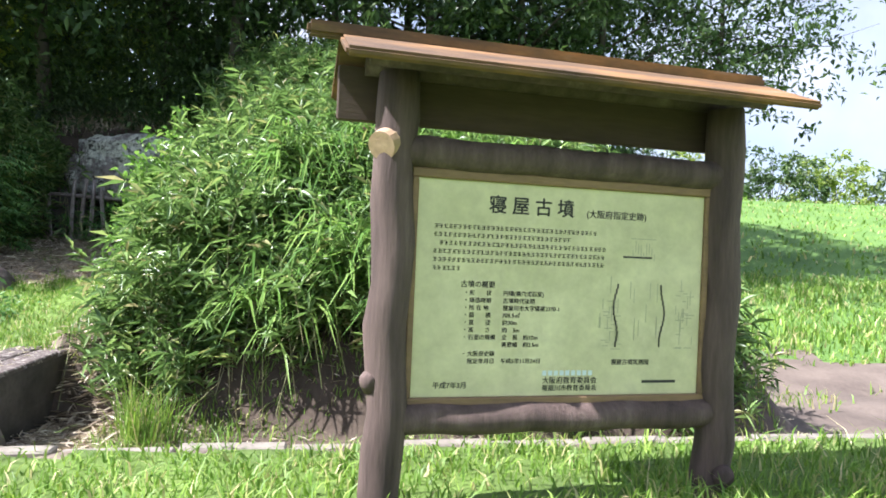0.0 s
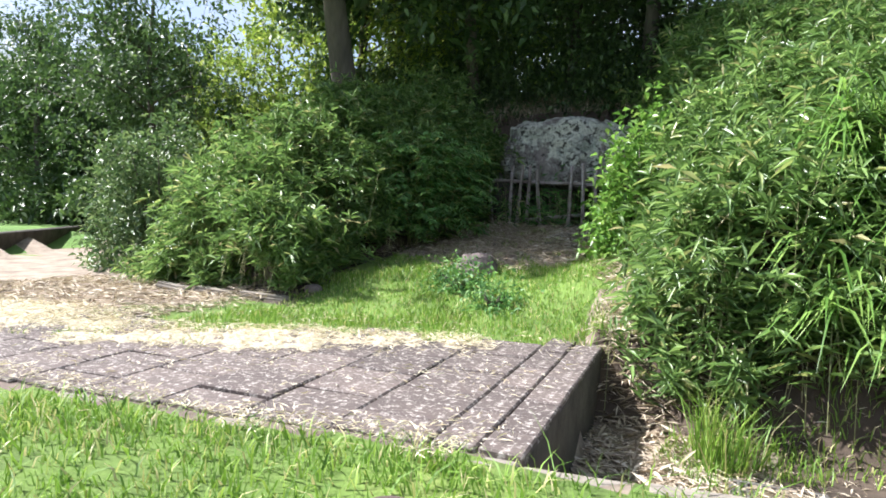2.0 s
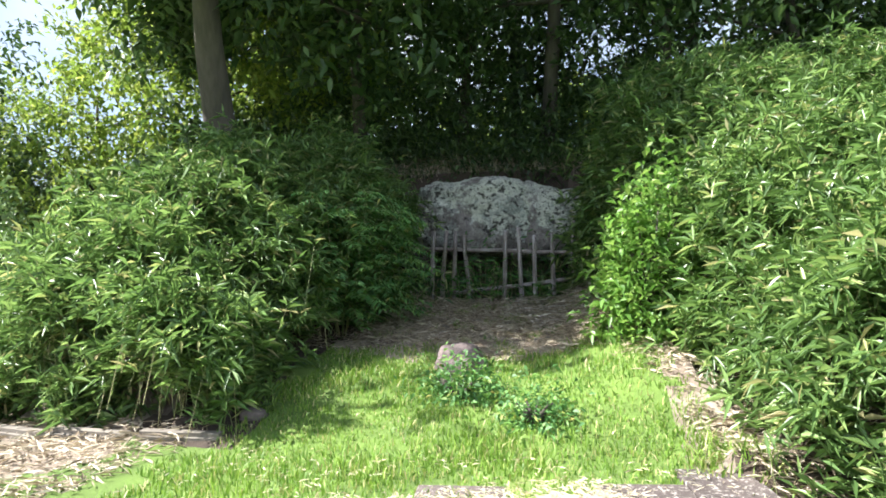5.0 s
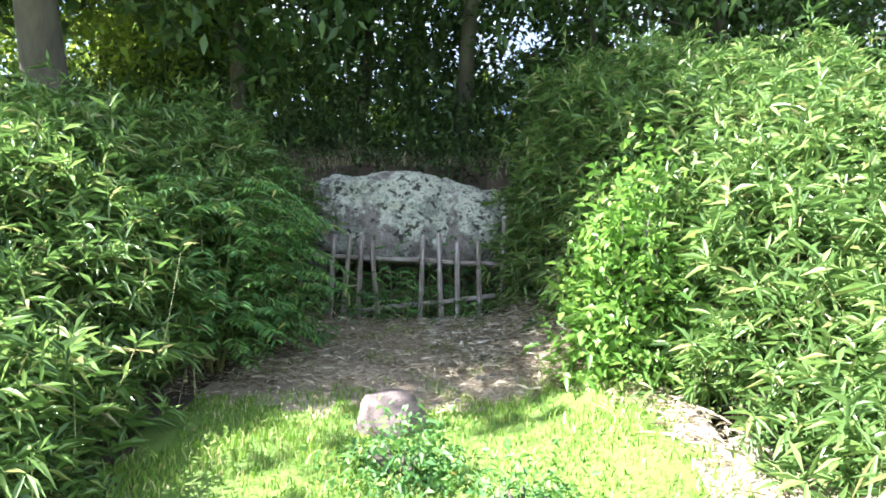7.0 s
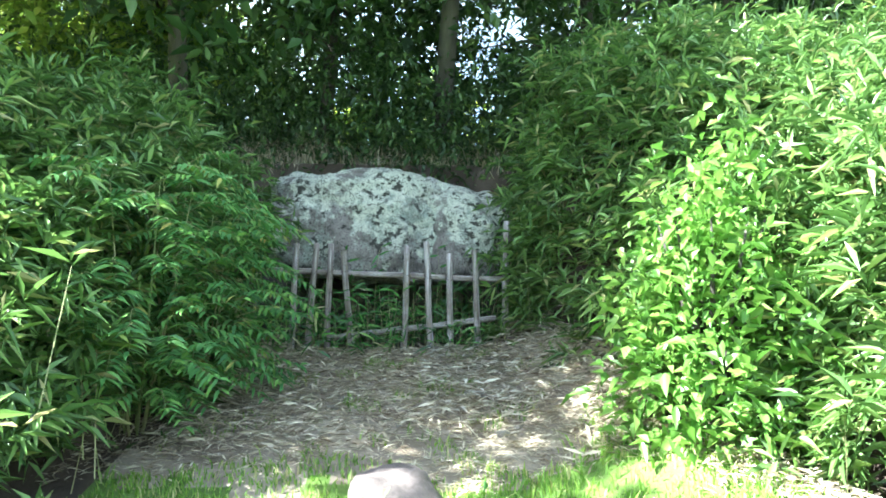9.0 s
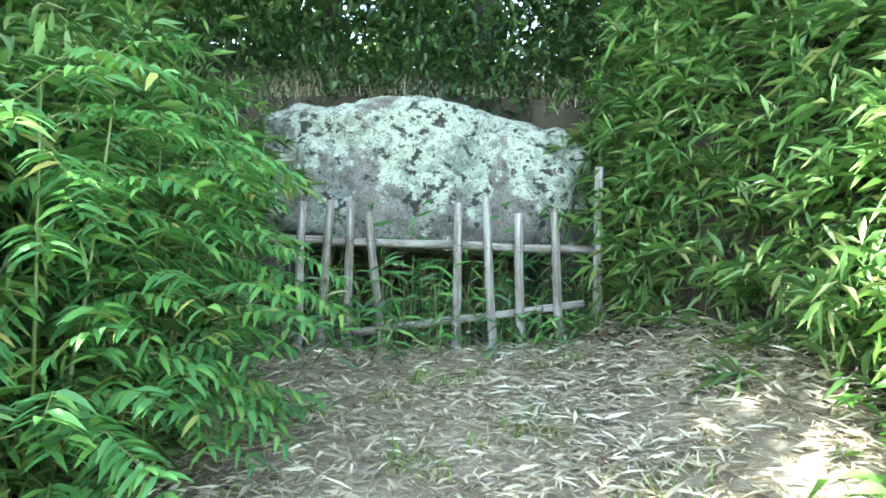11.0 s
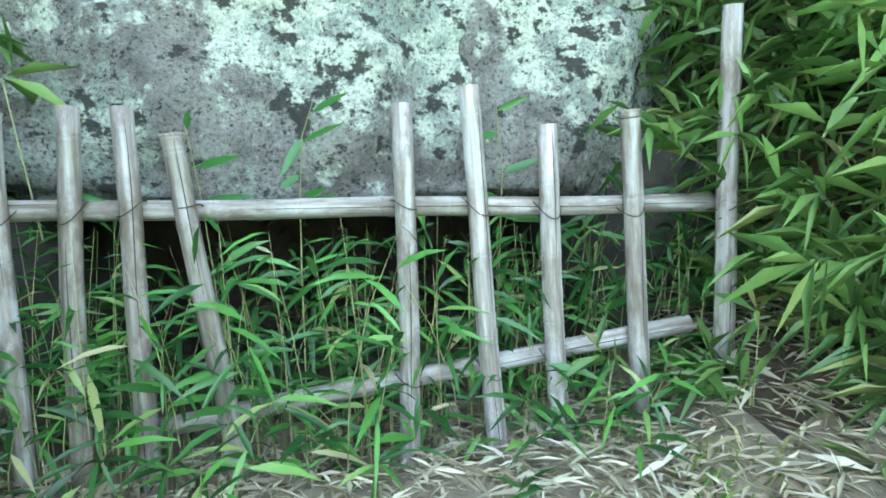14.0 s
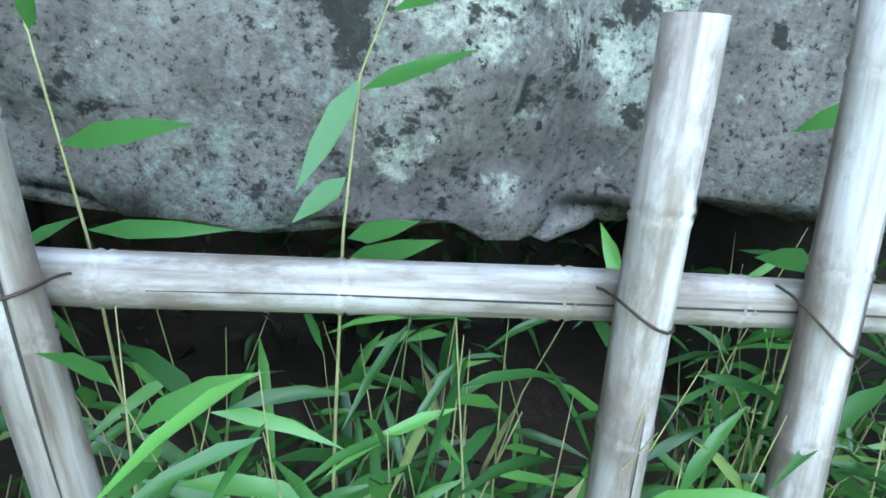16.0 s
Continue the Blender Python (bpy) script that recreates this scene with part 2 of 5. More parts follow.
def soup(name, V, nper, tris, mat, parent=None, smooth=False):
    """A mesh of many alike pieces: V (pieces, nper, 3) and the triangles of one piece."""
    V = np.asarray(V, dtype=np.float32)
    k, T = len(V), np.asarray(tris, dtype=np.int32)
    F = (T[None] + (np.arange(k, dtype=np.int32) * nper)[:, None, None]).reshape(-1)
    me = bpy.data.meshes.new(name)
    n = k * len(T)
    me.vertices.add(k * nper)
    me.vertices.foreach_set("co", V.reshape(-1))
    me.loops.add(n * 3)
    me.loops.foreach_set("vertex_index", F)
    me.polygons.add(n)
    me.polygons.foreach_set("loop_start", np.arange(0, n * 3, 3, dtype=np.int32))
    if smooth:
        me.polygons.foreach_set("use_smooth", np.ones(n, dtype=bool))
    me.materials.append(mat)
    me.update(calc_edges=True)
    ob = new(name, me)
    if parent:
        ob.parent = parent
    return ob


def box(name, size, m, mat, parent=None, bevel=0.01, segs=1):
    bm = bmesh.new()
    bmesh.ops.create_cube(bm, size=1.0)
    bmesh.ops.scale(bm, vec=size, verts=bm.verts)
    if bevel:
        bmesh.ops.bevel(bm, geom=bm.edges[:], offset=bevel, segments=segs, affect="EDGES")
    me = bpy.data.meshes.new(name)
    bm.to_mesh(me)
    bm.free()
    me.materials.append(mat)
    ob = new(name, me)
    if parent:
        ob.parent = parent
    ob.matrix_basis = m
    return ob


def tube(pts, radii, sides=10, cap=True, wob=0.0, seed=0):
    """Vertices and faces of a tapered tube along pts."""
    rng = np.random.default_rng(seed)
    V, F = [], []
    for i, p in enumerate(pts):
        p = Vector(p)
        d = (Vector(pts[min(i + 1, len(pts) - 1)]) - Vector(pts[max(i - 1, 0)])).normalized()
        a = d.cross(Vector((0.31, 0.95, 0.05))).normalized()
        b = d.cross(a)
        for j in range(sides):
            t = 2 * math.pi * j / sides
            r = radii[i] * (1 + wob * (rng.random() - 0.5))
            V.append(p + a * (r * math.cos(t)) + b * (r * math.sin(t)))
    for i in range(len(pts) - 1):
        for j in range(sides):
            k = (j + 1) % sides
            F.append((i * sides + j, i * sides + k, (i + 1) * sides + k, (i + 1) * sides + j))
    if cap:
        F.append(tuple(reversed(range(sides))))
        F.append(tuple((len(pts) - 1) * sides + j for j in range(sides)))
    return V, F


def join_tubes(parts):
    V, F = [], []
    for v, f in parts:
        o = len(V)
        V += v
        F += [tuple(i + o for i in q) for q in f]
    return V, F


def unit(a):
    return a / np.maximum(np.linalg.norm(a, axis=-1, keepdims=True), 1e-6)


LEAF4 = [(0, 1, 3), (0, 3, 2)]
LEAF8 = [(0, 2, 1), (0, 3, 2), (1, 2, 5), (1, 5, 4), (2, 3, 6), (2, 6, 5), (4, 5, 7), (5, 6, 7)]


def leaf_verts(P, D, L, W, rng, fold=0.25, droop=0.25):
    """Simple folded leaves: base, two shoulders, tip."""
    n = len(P)
    side = unit(np.cross(D, np.array([0, 0, 1.0]) + 0.5 * rng.normal(size=(n, 3))))
    up = np.cross(side, D)
    L, W = L[:, None], W[:, None]
    mid = P + D * L * 0.42
    tip = P + D * L - np.array([0, 0, 1.0]) * L * droop
    return np.stack([P, mid + side * W / 2 + up * W * fold, mid - side * W / 2 + up * W * fold, tip], 1)


def leaf_verts8(P, D, L, W, rng, fold=0.18, droop=0.3, face=(0, 0, 1.0)):
    n = len(P)
    side = unit(np.cross(D, np.array(face) + 0.35 * rng.normal(size=(n, 3))))
    up = np.cross(side, D)
    L, W = L[:, None], W[:, None]
    z = np.array([0, 0, 1.0])
    a, b, tip = P + D * L * 0.28 - z * L * droop * 0.06, P + D * L * 0.62 - z * L * droop * 0.35, P + D * L - z * L * droop
    s1, s2, u = side * W / 2, side * W * 0.42, up * W * fold
    return np.stack([P, a - s1 + u, a, a + s1 + u, b - s2 + u, b, b + s2 + u, tip], 1)


def sstep(a, b, x):
    t = np.clip((x - a) / (b - a), 0, 1)
    return t * t * (3 - 2 * t)


def waves(x, y, s, seed=0.0):
    """Cheap smooth unevenness, about -1 to 1."""
    return (np.sin(x * 1.7 * s + seed) * np.cos(y * 1.3 * s - seed * 2) + np.sin(x * 0.9 * s - y * 2.1 * s + seed * 3) + 0.6 * np.sin(x * 3.7 * s + y * 3.1 * s + seed)) / 2.6


# ---- plan ----
def low_wall(x, y):
    """Distance behind the low wall that holds the far lawn."""
    return np.where(x < -15, -(x + 22.0) * 0.76 - (y - 10.3) * 0.65, -1.0)


def kerb_y(x):
    return 3.13 + 0.2 * (x + 3.43)


def edge_x(y):
    return -3.3 - 0.134 * (y - 3.3)


def right_x(y):
    return np.interp(y, [6, 7, 8.5, 9.5, 10.5, 11.3, 12, 14], [-3.25, -3.4, -3.85, -4.0, -4.2, -4.45, -4.85, -4.85])


def grass_y(x):
    return np.clip(6.3 + 0.53 * (x + 3.7), 4.3, 6.4)


def left_x(y):
    return np.interp(y, [6, 7, 8.3, 10, 11, 12.5, 14], [-8.1, -8.1, -8.45, -8.1, -7.95, -7.85, -8.0])


def depth_r(x, y):
    return np.minimum(np.minimum(y - 5.95, x - right_x(y)), (3.0 - x) * 0.8)


def depth_l(x, y):
    return np.minimum(np.minimum(y - 6.55 + 0.1 * (x + 9), (left_x(y) - x) * (0.5 + 0.5 * sstep(7.8, 8.8, y))), (x + 12.0) * 0.9)


def lumps(x, y, seed):
    return 0.30 * waves(x, y, 1.6, seed) + 0.56 * waves(x, y, 2.8, seed + 2) + 0.16 * waves(x, y, 8.5, seed + 5)


def canopy_r(x, y):
    d = np.maximum(depth_r(x, y) + 0.26 * waves(x, y, 2.1, 8.0) + 0.1 * waves(x, y, 4.5, 3.0), 0)
    steep = 0.8 - 0.35 * sstep(8, 9.5, y)
    return 0.18 + 0.15 * np.clip(y - 6.3, 0, 6) + 1.95 * (1 - np.exp(-d / steep)) + 0.38 * np.clip(y - 8.0, 0, 5) * sstep(0, 1.0, d) - 0.25 * sstep(-1, 3, x) + lumps(x, y, 1.0)


def canopy_l(x, y):
    d = np.maximum(depth_l(x, y) + 0.26 * waves(x, y, 2.1, 5.0) + 0.1 * waves(x, y, 4.5, 6.0), 0)
    steep = 0.75 - 0.35 * sstep(8, 9.5, y)
    return 0.25 + 0.15 * np.clip(y - 6.3, 0, 6) + 2.2 * (1 - np.exp(-d / steep)) + 0.06 * np.clip(y - 7.5, 0, 6) * sstep(0, 1.0, d) - 0.9 * sstep(-9.8, -12, x) + lumps(x, y, 4.0)


def ground(x, y):
    x, y = np.asarray(x, dtype=float), np.asarray(y, dtype=float)
    z = 0.05 - 0.022 * np.clip(-9.5 - x, 0, 30) + 0.02 * waves(x, y, 1.0, 2.0)
    z = z + (0.52 + 0.012 * np.clip(-20 - x, 0, 40)) * (low_wall(x, y) > 0.1)
    z = z + 0.175 * np.clip(y - 6.35, 0, 6.4) * sstep(-11, -9, x)
    z = z + (0.3 + 0.2 * sstep(9, 11, y)) * sstep(-5.4, -4.2, x) * sstep(6.6, 8, y)
    low = (x > edge_x(y) - 0.12) & (y > kerb_y(x) + 0.09)
    floor = -0.57 + 0.95 * sstep(5.8, 6.55, y) * sstep(3.9, 3.0, x) + 0.04 * waves(x, y, 2.5)
    floor = np.where((x > 3.0) & (y > 9), floor + np.clip(0.21 * (y - 9), 0, 5.3) * sstep(3, 5, x), floor)
    z = np.where(low & ((y < 6.4) | (x > right_x(y))), floor, z)
    far = sstep(10, 30, x) * 1.0
    dr, dl = depth_r(x, y), depth_l(x, y)
    z = np.where(dr > 0.1, np.maximum(z, (canopy_r(x, y) - 1.0) * sstep(0.1, 0.6, dr) + z * (1 - sstep(0.1, 0.6, dr))), z)
    z = np.where(dl > 0.1, np.maximum(z, (canopy_l(x, y) - 1.0) * sstep(0.1, 0.6, dl) + z * (1 - sstep(0.1, 0.6, dl))), z)
    # the burial mound behind the boulder
    hill = 1.2 + 2.5 * sstep(12.6, 14.6, y) + 1.0 * sstep(14.2, 18, y) - 2.0 * sstep(24, 40, y)
    hill = hill * sstep(-19, -12, x) * sstep(7, 2, x)
    z = np.where(y > 12.6, np.maximum(z, hill), z)
    hole = (x > -7.55) & (x < -5.0) & (y > 12.2) & (y < 14.5)
    return np.where(hole, 1.0 + 0.03 * waves(x, y, 3), z)


# ---- ground, one sheet to the horizon ----
def axis(lo, hi, step):
    core = np.arange(lo, hi, step)
    grow = np.cumsum(step * 1.22 ** np.arange(1, 42))
    return np.concatenate([lo - grow[::-1], core, core[-1] + grow])


def build_ground():
    xs, ys = axis(-14, 5, 0.15), axis(2, 16, 0.15)
    X, Y = np.meshgrid(xs, ys)
    Z = ground(X, Y)
    nx, ny = len(xs), len(ys)
    V = np.stack([X, Y, Z], -1).reshape(-1, 3)
    I = (np.arange(ny - 1)[:, None] * nx + np.arange(nx - 1)[None]).reshape(-1)
    F = np.stack([I, I + 1, I + nx + 1, I + nx], 1)
    cx, cy = V[F, 0].mean(1), V[F, 1].mean(1)
    wob = 0.35 * waves(cx, cy, 2.2, 7.0)
    k = np.zeros(len(F), dtype=int)
    k[(cy > 9.0 + wob) & (cx < 5)] = 2
    k[(cx > -4.1) & (cx < -3.0) & (cy > 5.9) & (cy < 7.5)] = 2
    k[(cy > grass_y(cx)) & (cy < 9.5) & (cx < -3) & (cx > -8.2) & (depth_r(cx, cy) > -0.4)] = 2
    # shade-darkened soil backs the hollow thickets
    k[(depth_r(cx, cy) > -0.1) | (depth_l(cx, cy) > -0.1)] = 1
    k[(cy > kerb_y(cx) + 0.05) & (cx < edge_x(cy)) & (cx > -9.5) & (cy < grass_y(cx))] = 3
    ditch = (cx > edge_x(cy) - 0.1) & (cy > kerb_y(cx)) & (cy < 6.6)
    k[ditch] = 3
    # the same darkened soil paints the overhang's shade on the bank
    k[ditch & (cy > 5.3 + 0.4 * wob)] = 1
    k[ditch & (cx < -2.2 + wob) & (cy < 5.9)] = 2
    k[(cx > 2.4) & (cy > kerb_y(cx)) & (cy < 11)] = 3
    k[(cy > 13.0) & (cx < 3)] = 1
    k[(cx > 4) & (cy > 10.5 + wob * 2)] = 4
    k[(cx < -9.2 + wob) & (cy > 2.5) & (cy < 8.5)] = 2
    k[(np.abs(cx) > 22) | (cy > 22)] = 4
    k[low_wall(cx, cy) > 0] = 4
    k[(cx < -9.0 + wob) & (cy > 3.2 + 0.12 * (cx + 9)) & (low_wall(cx, cy) < 0) & (cy < 9)] = 2
    me = mesh_ob("ground", V.tolist(), F.tolist(), [M_TURF, M_SHADED_SOIL, M_LITTER, M_DIRT, M_FIELD], True, idx=k)
    return tagged(me, "grassy sloping ground with bare soil and leaf litter", "ground", kind="structure")


build_ground()


# ---- vegetation builders ----
def sasa(name, label, canopy, depth, x0, x1, y0, y1, count, seed, leaf=0.23, thick=0.55):
    """A thicket of dwarf bamboo: sprays of narrow leaves over an uneven mass."""
    rng = np.random.default_rng(seed)
    found = []
    while sum(len(q) for q in found) < count:
        x, y = rng.uniform(x0, x1, 60000), rng.uniform(y0, y1, 60000)
        d = depth(x, y)
        e = 0.05
        gx, gy = (canopy(x + e, y) - canopy(x - e, y)) / (2 * e), (canopy(x, y + e) - canopy(x, y - e)) / (2 * e)
        area = np.sqrt(1 + gx ** 2 + gy ** 2)
        ok = (d > 0) & (rng.random(60000) < area / 4.5 * np.where(waves(x + 0.7 * canopy(x, y), y - 0.7 * canopy(x, y), 4.5, seed) > 0.0, 1.0, 0.2))
        x, y, gx, gy = x[ok], y[ok], gx[ok], gy[ok]
        n = unit(np.stack([-gx, -gy, np.ones_like(gx)], 1))
        p = np.stack([x, y, canopy(x, y)], 1) - n * (rng.random(len(x)) ** 1.4 * thick)[:, None] + n * (rng.random(len(x)) ** 3 * 0.45 + 0.48 * np.clip(waves(x - 0.8 * canopy(x, y), y + 0.6 * canopy(x, y), 3.6, seed + 4), 0, 1))[:, None]
        found.append(np.concatenate([p, n], 1))
    found = np.concatenate(found)[:count]
    P, N = found[:, :3], found[:, 3:]
    A = unit(N * 0.6 + np.array([0, 0, 0.55]) + 0.35 * rng.normal(size=P.shape))
    k = 6
    U = unit(np.cross(A, rng.normal(size=P.shape)))
    W = np.cross(A, U)
    turn = (np.arange(k) * 2 * math.pi / k)[None] + rng.normal(0, 0.35, (count, k))
    D = unit(A[:, None] * rng.uniform(0.1, 0.9, (count, k, 1)) + U[:, None] * np.cos(turn)[..., None] + W[:, None] * np.sin(turn)[..., None] + N[:, None] * 0.25)
    base = P[:, None] + A[:, None] * rng.uniform(-0.03, 0.07, (count, k, 1))
    L = (leaf * rng.uniform(0.7, 1.15, (count, 1)) * rng.uniform(0.75, 1.15, (count, k))).reshape(-1)
    V = leaf_verts(base.reshape(-1, 3), D.reshape(-1, 3), L, L * rng.uniform(0.11, 0.17, count * k), rng, 0.22, 0.22)
    root = new(name)
    soup("leaves", V, 4, LEAF4, M_SASA, root)["kind"] = "stuff"
    # culms rising through the mass
    m = count // 14
    s = P[rng.integers(0, count, m)]
    foot = s - np.stack([rng.normal(0, 0.12, m), rng.normal(0, 0.12, m), rng.uniform(0.5, 0.9, m)], 1)
    w = np.array([0.004, 0, 0])
    S = np.stack([foot - w, foot + w, s + w * 0.5, s - w * 0.5, foot + w[[1, 0, 2]], s], 1)
    soup("culms", S, 6, [(0, 1, 2), (0, 2, 3), (0, 4, 5)], M_CULM, root)["kind"] = "stuff"
    return tagged(root, label, "bush", "dwarf bamboo thickets", "")


M_CULM = leaf_mat("culm", [(0.0, (0.16, 0.20, 0.07)), (1.0, (0.42, 0.38, 0.20))], 0.6, 0.0)
sasa("bamboo_thicket", "dense bright green dwarf bamboo thicket overhanging the ditch bank", canopy_r, depth_r, -5.0, 4.0, 6.0, 9.0, 11500, 11)
sasa("bamboo_thicket", "tall green dwarf bamboo thicket beside the tomb approach", canopy_r, depth_r, -5.0, 0.5, 9.0, 13.6, 9500, 12)
sasa("bamboo_thicket", "rounded dwarf bamboo thicket beside the paved terrace", canopy_l, depth_l, -12.0, -7.5, 6.3, 9.2, 7500, 13)
sasa("bamboo_thicket", "shaded dwarf bamboo thicket beside the tomb approach", canopy_l, depth_l, -12.0, -7.3, 9.2, 13.6, 7000, 14)


def tree(name, label, x, y, height, spread, lowest, leaves, seed, mat=None, leaf=0.13, radius=0.2, lean=(0, 0)):
    rng = np.random.default_rng(seed)
    z0 = float(ground(x, y)) - 0.15
    root = new(name)
    root.location = (x, y, z0)
    pts, n = [], 9
    for i in range(n):
        t = i / (n - 1)
        pts.append((lean[0] * t + 0.12 * math.sin(t * 5 + seed), lean[1] * t + 0.12 * math.cos(t * 4 + seed), height * 0.9 * t))
    parts = [tube(pts, [radius * (1.25 if i == 0 else 1) * (1 - 0.85 * i / (n - 1)) for i in range(n)], 12, True, 0.15, seed)]
    ends = []
    limbs = 16
    for i in range(limbs):
        t = lowest / height + (0.97 - lowest / height) * (i + rng.random()) / limbs
        b = Vector(pts[min(int(t * 0.98 * (n - 1)), n - 2)])
        b.z = height * 0.9 * t
        a = i * 2.4 + rng.random()
        u = (t - lowest / height) / (1 - lowest / height)
        l = spread * (0.55 + 0.6 * math.sin(math.pi * min(u * 0.8 + 0.2, 1))) * rng.uniform(0.6, 1.1)
        e = b + Vector((math.cos(a) * l, math.sin(a) * l, l * rng.uniform(-0.05, 0.5)))
        mid = (b + e) / 2 + Vector((0, 0, 0.12 * l))
        r = radius * 0.34 * (1 - 0.6 * t)
        parts.append(tube([b, mid, e], [r, r * 0.6, r * 0.15], 6))
        ends += [(e, l * 0.45), (mid, l * 0.42), (b.lerp(e, 0.78), l * 0.42)]
        for _ in range(2):
            s = b.lerp(e, rng.uniform(0.4, 0.9))
            f = s + Vector(rng.normal(size=3).tolist()) * l * 0.35
            parts.append(tube([s, f], [r * 0.35, r * 0.08], 5))
            ends.append((f, l * 0.35))
    V, F = join_tubes(parts)
    mesh_ob("trunk", V, F, M_BARK, True, root)
    # leaves in uneven clumps about the twigs
    C = np.array([list(e) for e, _ in ends])
    R = np.array([max(r, 0.35) for _, r in ends])
    ci = rng.integers(0, len(C), leaves // 18)
    cc = C[ci] + rng.normal(size=(len(ci), 3)) * (R[ci] * 0.55)[:, None]
    li = rng.integers(0, len(cc), leaves)
    P = cc[li] + rng.normal(size=(leaves, 3)) * 0.22 * np.array([1, 1, 0.7])
    D = unit(rng.normal(size=(leaves, 3)) + np.array([0, 0, -0.25]))
    L = leaf * rng.uniform(0.6, 1.4, leaves)
    soup("foliage", leaf_verts(P, D, L, L * rng.uniform(0.38, 0.55, leaves), rng, 0.2, 0.1), 4, LEAF4, mat or M_TREE, root)["kind"] = "stuff"
    return tagged(root, label, "tree", "trees on the mound")


TREES = [
    # x, y, height, spread, lowest limb, leaves, trunk radius, sunlit-coloured foliage
    (-10.95, 12.0, 11.5, 3.3, 5.2, 30000, 0.36, 0), (-9.6, 15.2, 10.5, 3.8, 3.8, 13000, 0.17, 0), (-7.4, 16.4, 8.5, 2.4, 1.8, 7500, 0.14, 0),
    (-5.4, 15.8, 11.0, 4.2, 3.6, 20000, 0.2, 0), (-3.0, 15.4, 8.0, 2.4, 1.5, 7500, 0.14, 0), (-0.6, 15.0, 8.0, 2.4, 1.6, 7500, 0.15, 0),
    (1.8, 15.6, 8.0, 2.4, 1.8, 8000, 0.16, 0), (4.0, 16.4, 8.6, 2.7, 2.2, 8000, 0.17, 0), (7.4, 17.4, 9.6, 2.6, 5.6, 7000, 0.17, 0),
    (-13.8, 15.5, 9.0, 2.9, 1.4, 12000, 0.18, 1), (-17.8, 16.5, 7.2, 2.9, 1.0, 11000, 0.18, 1), (-20.5, 13.5, 9.0, 3.0, 0.8, 13000, 0.2, 0), (-31.0, 15.5, 10.0, 3.4, 0.8, 10000, 0.2, 0),
    (-11.5, 19.0, 12.0, 3.0, 2.0, 5500, 0.2, 1), (-6.5, 20.5, 10.0, 3.2, 1.8, 5500, 0.2, 0), (-1.5, 20.0, 10.0, 3.2, 2.0, 5500, 0.2, 0),
    (-14.4, 19.5, 12.0, 3.4, 1.5, 14000, 0.2, 1), (-26, 17.0, 9.0, 3.4, 1.2, 5500, 0.2, 0), (-37.0, 19.0, 9.0, 3.6, 1.0, 5500, 0.2, 0), (3.0, 21.0, 10, 3.2, 2.0, 5500, 0.2, 0),
]
for i, (x, y, h, s, low, n, r, light) in enumerate(TREES):
    tree("tree", "broadleaf tree on the wooded mound, coloured light green as if sunlit" if light else "dark broadleaf tree with bare lower trunk on the mound", x, y, h, s, low, n, 40 + i, M_TREE_SUNLIT if light else M_TREE, 0.34 if y > 18 else (0.26 if r > 0.25 else 0.185), r, (-0.1, -2.1) if r > 0.25 else ((0.2, -1.8) if s > 3.7 and y < 17 else (0, 0)))


def thicket(name, label, x0, x1, y0, y1, z0, z1, count, seed, mat, leaf=0.13):
    """Undergrowth beneath the trees."""
    rng = np.random.default_rng(seed)
    k = count // 40
    c = np.stack([rng.uniform(x0, x1, k), rng.uniform(y0, y1, k), np.zeros(k)], 1)
    c[:, 2] = ground(c[:, 0], c[:, 1]) + rng.uniform(z0, z1, k) * (0.7 + 0.3 * waves(c[:, 0], c[:, 1], 0.8, 3))
    P = c[rng.integers(0, k, count)] + rng.normal(size=(count, 3)) * np.array([0.4, 0.3, 0.3])
    P = P[(P[:, 1] > 14.2) | (P[:, 0] < -8) | (P[:, 0] > -4.7)]
    count = len(P)
    D = unit(rng.normal(size=(count, 3)) + np.array([0, 0, -0.2]))
    L = leaf * rng.uniform(0.6, 1.4, count)
    ob = soup(name, leaf_verts(P, D, L, L * rng.uniform(0.3, 0.5, count), rng), 4, LEAF4, mat)
    return tagged(ob, label, "undergrowth", kind="stuff")


thicket("undergrowth", "dark leafy undergrowth beneath the trees", -14, 5, 14.6, 18, 0.1, 2.8, 32000, 71, M_TREE, 0.14)
thicket("undergrowth", "leafy growth hanging over the slope above the boulder", -9.5, -3.2, 14.3, 15.4, -0.1, 0.8, 10000, 74, M_TREE, 0.12)
thicket("undergrowth", "dark leafy undergrowth at the wood's edge", -32, -13, 13, 20, 0.1, 3.4, 13000, 72, M_TREE, 0.32)
thicket("undergrowth", "dense dark wood beyond the lower path", -46, -22, 15, 23, 0.5, 10.0, 18000, 75, M_TREE, 0.5)
thicket("undergrowth", "far dark trees across the lower lawn", -62, -40, 14, 26, 0.5, 12.0, 12000, 76, M_TREE, 0.7)
thicket("undergrowth", "tall dark wood behind the mound", -46, -9, 23.5, 28, 0.5, 9.5, 12000, 77, M_TREE, 0.6)
thicket("undergrowth", "leafy wood behind the mound", -36, 6, 23, 28, 0.0, 4.5, 12000, 73, M_TREE_SUNLIT, 0.55)


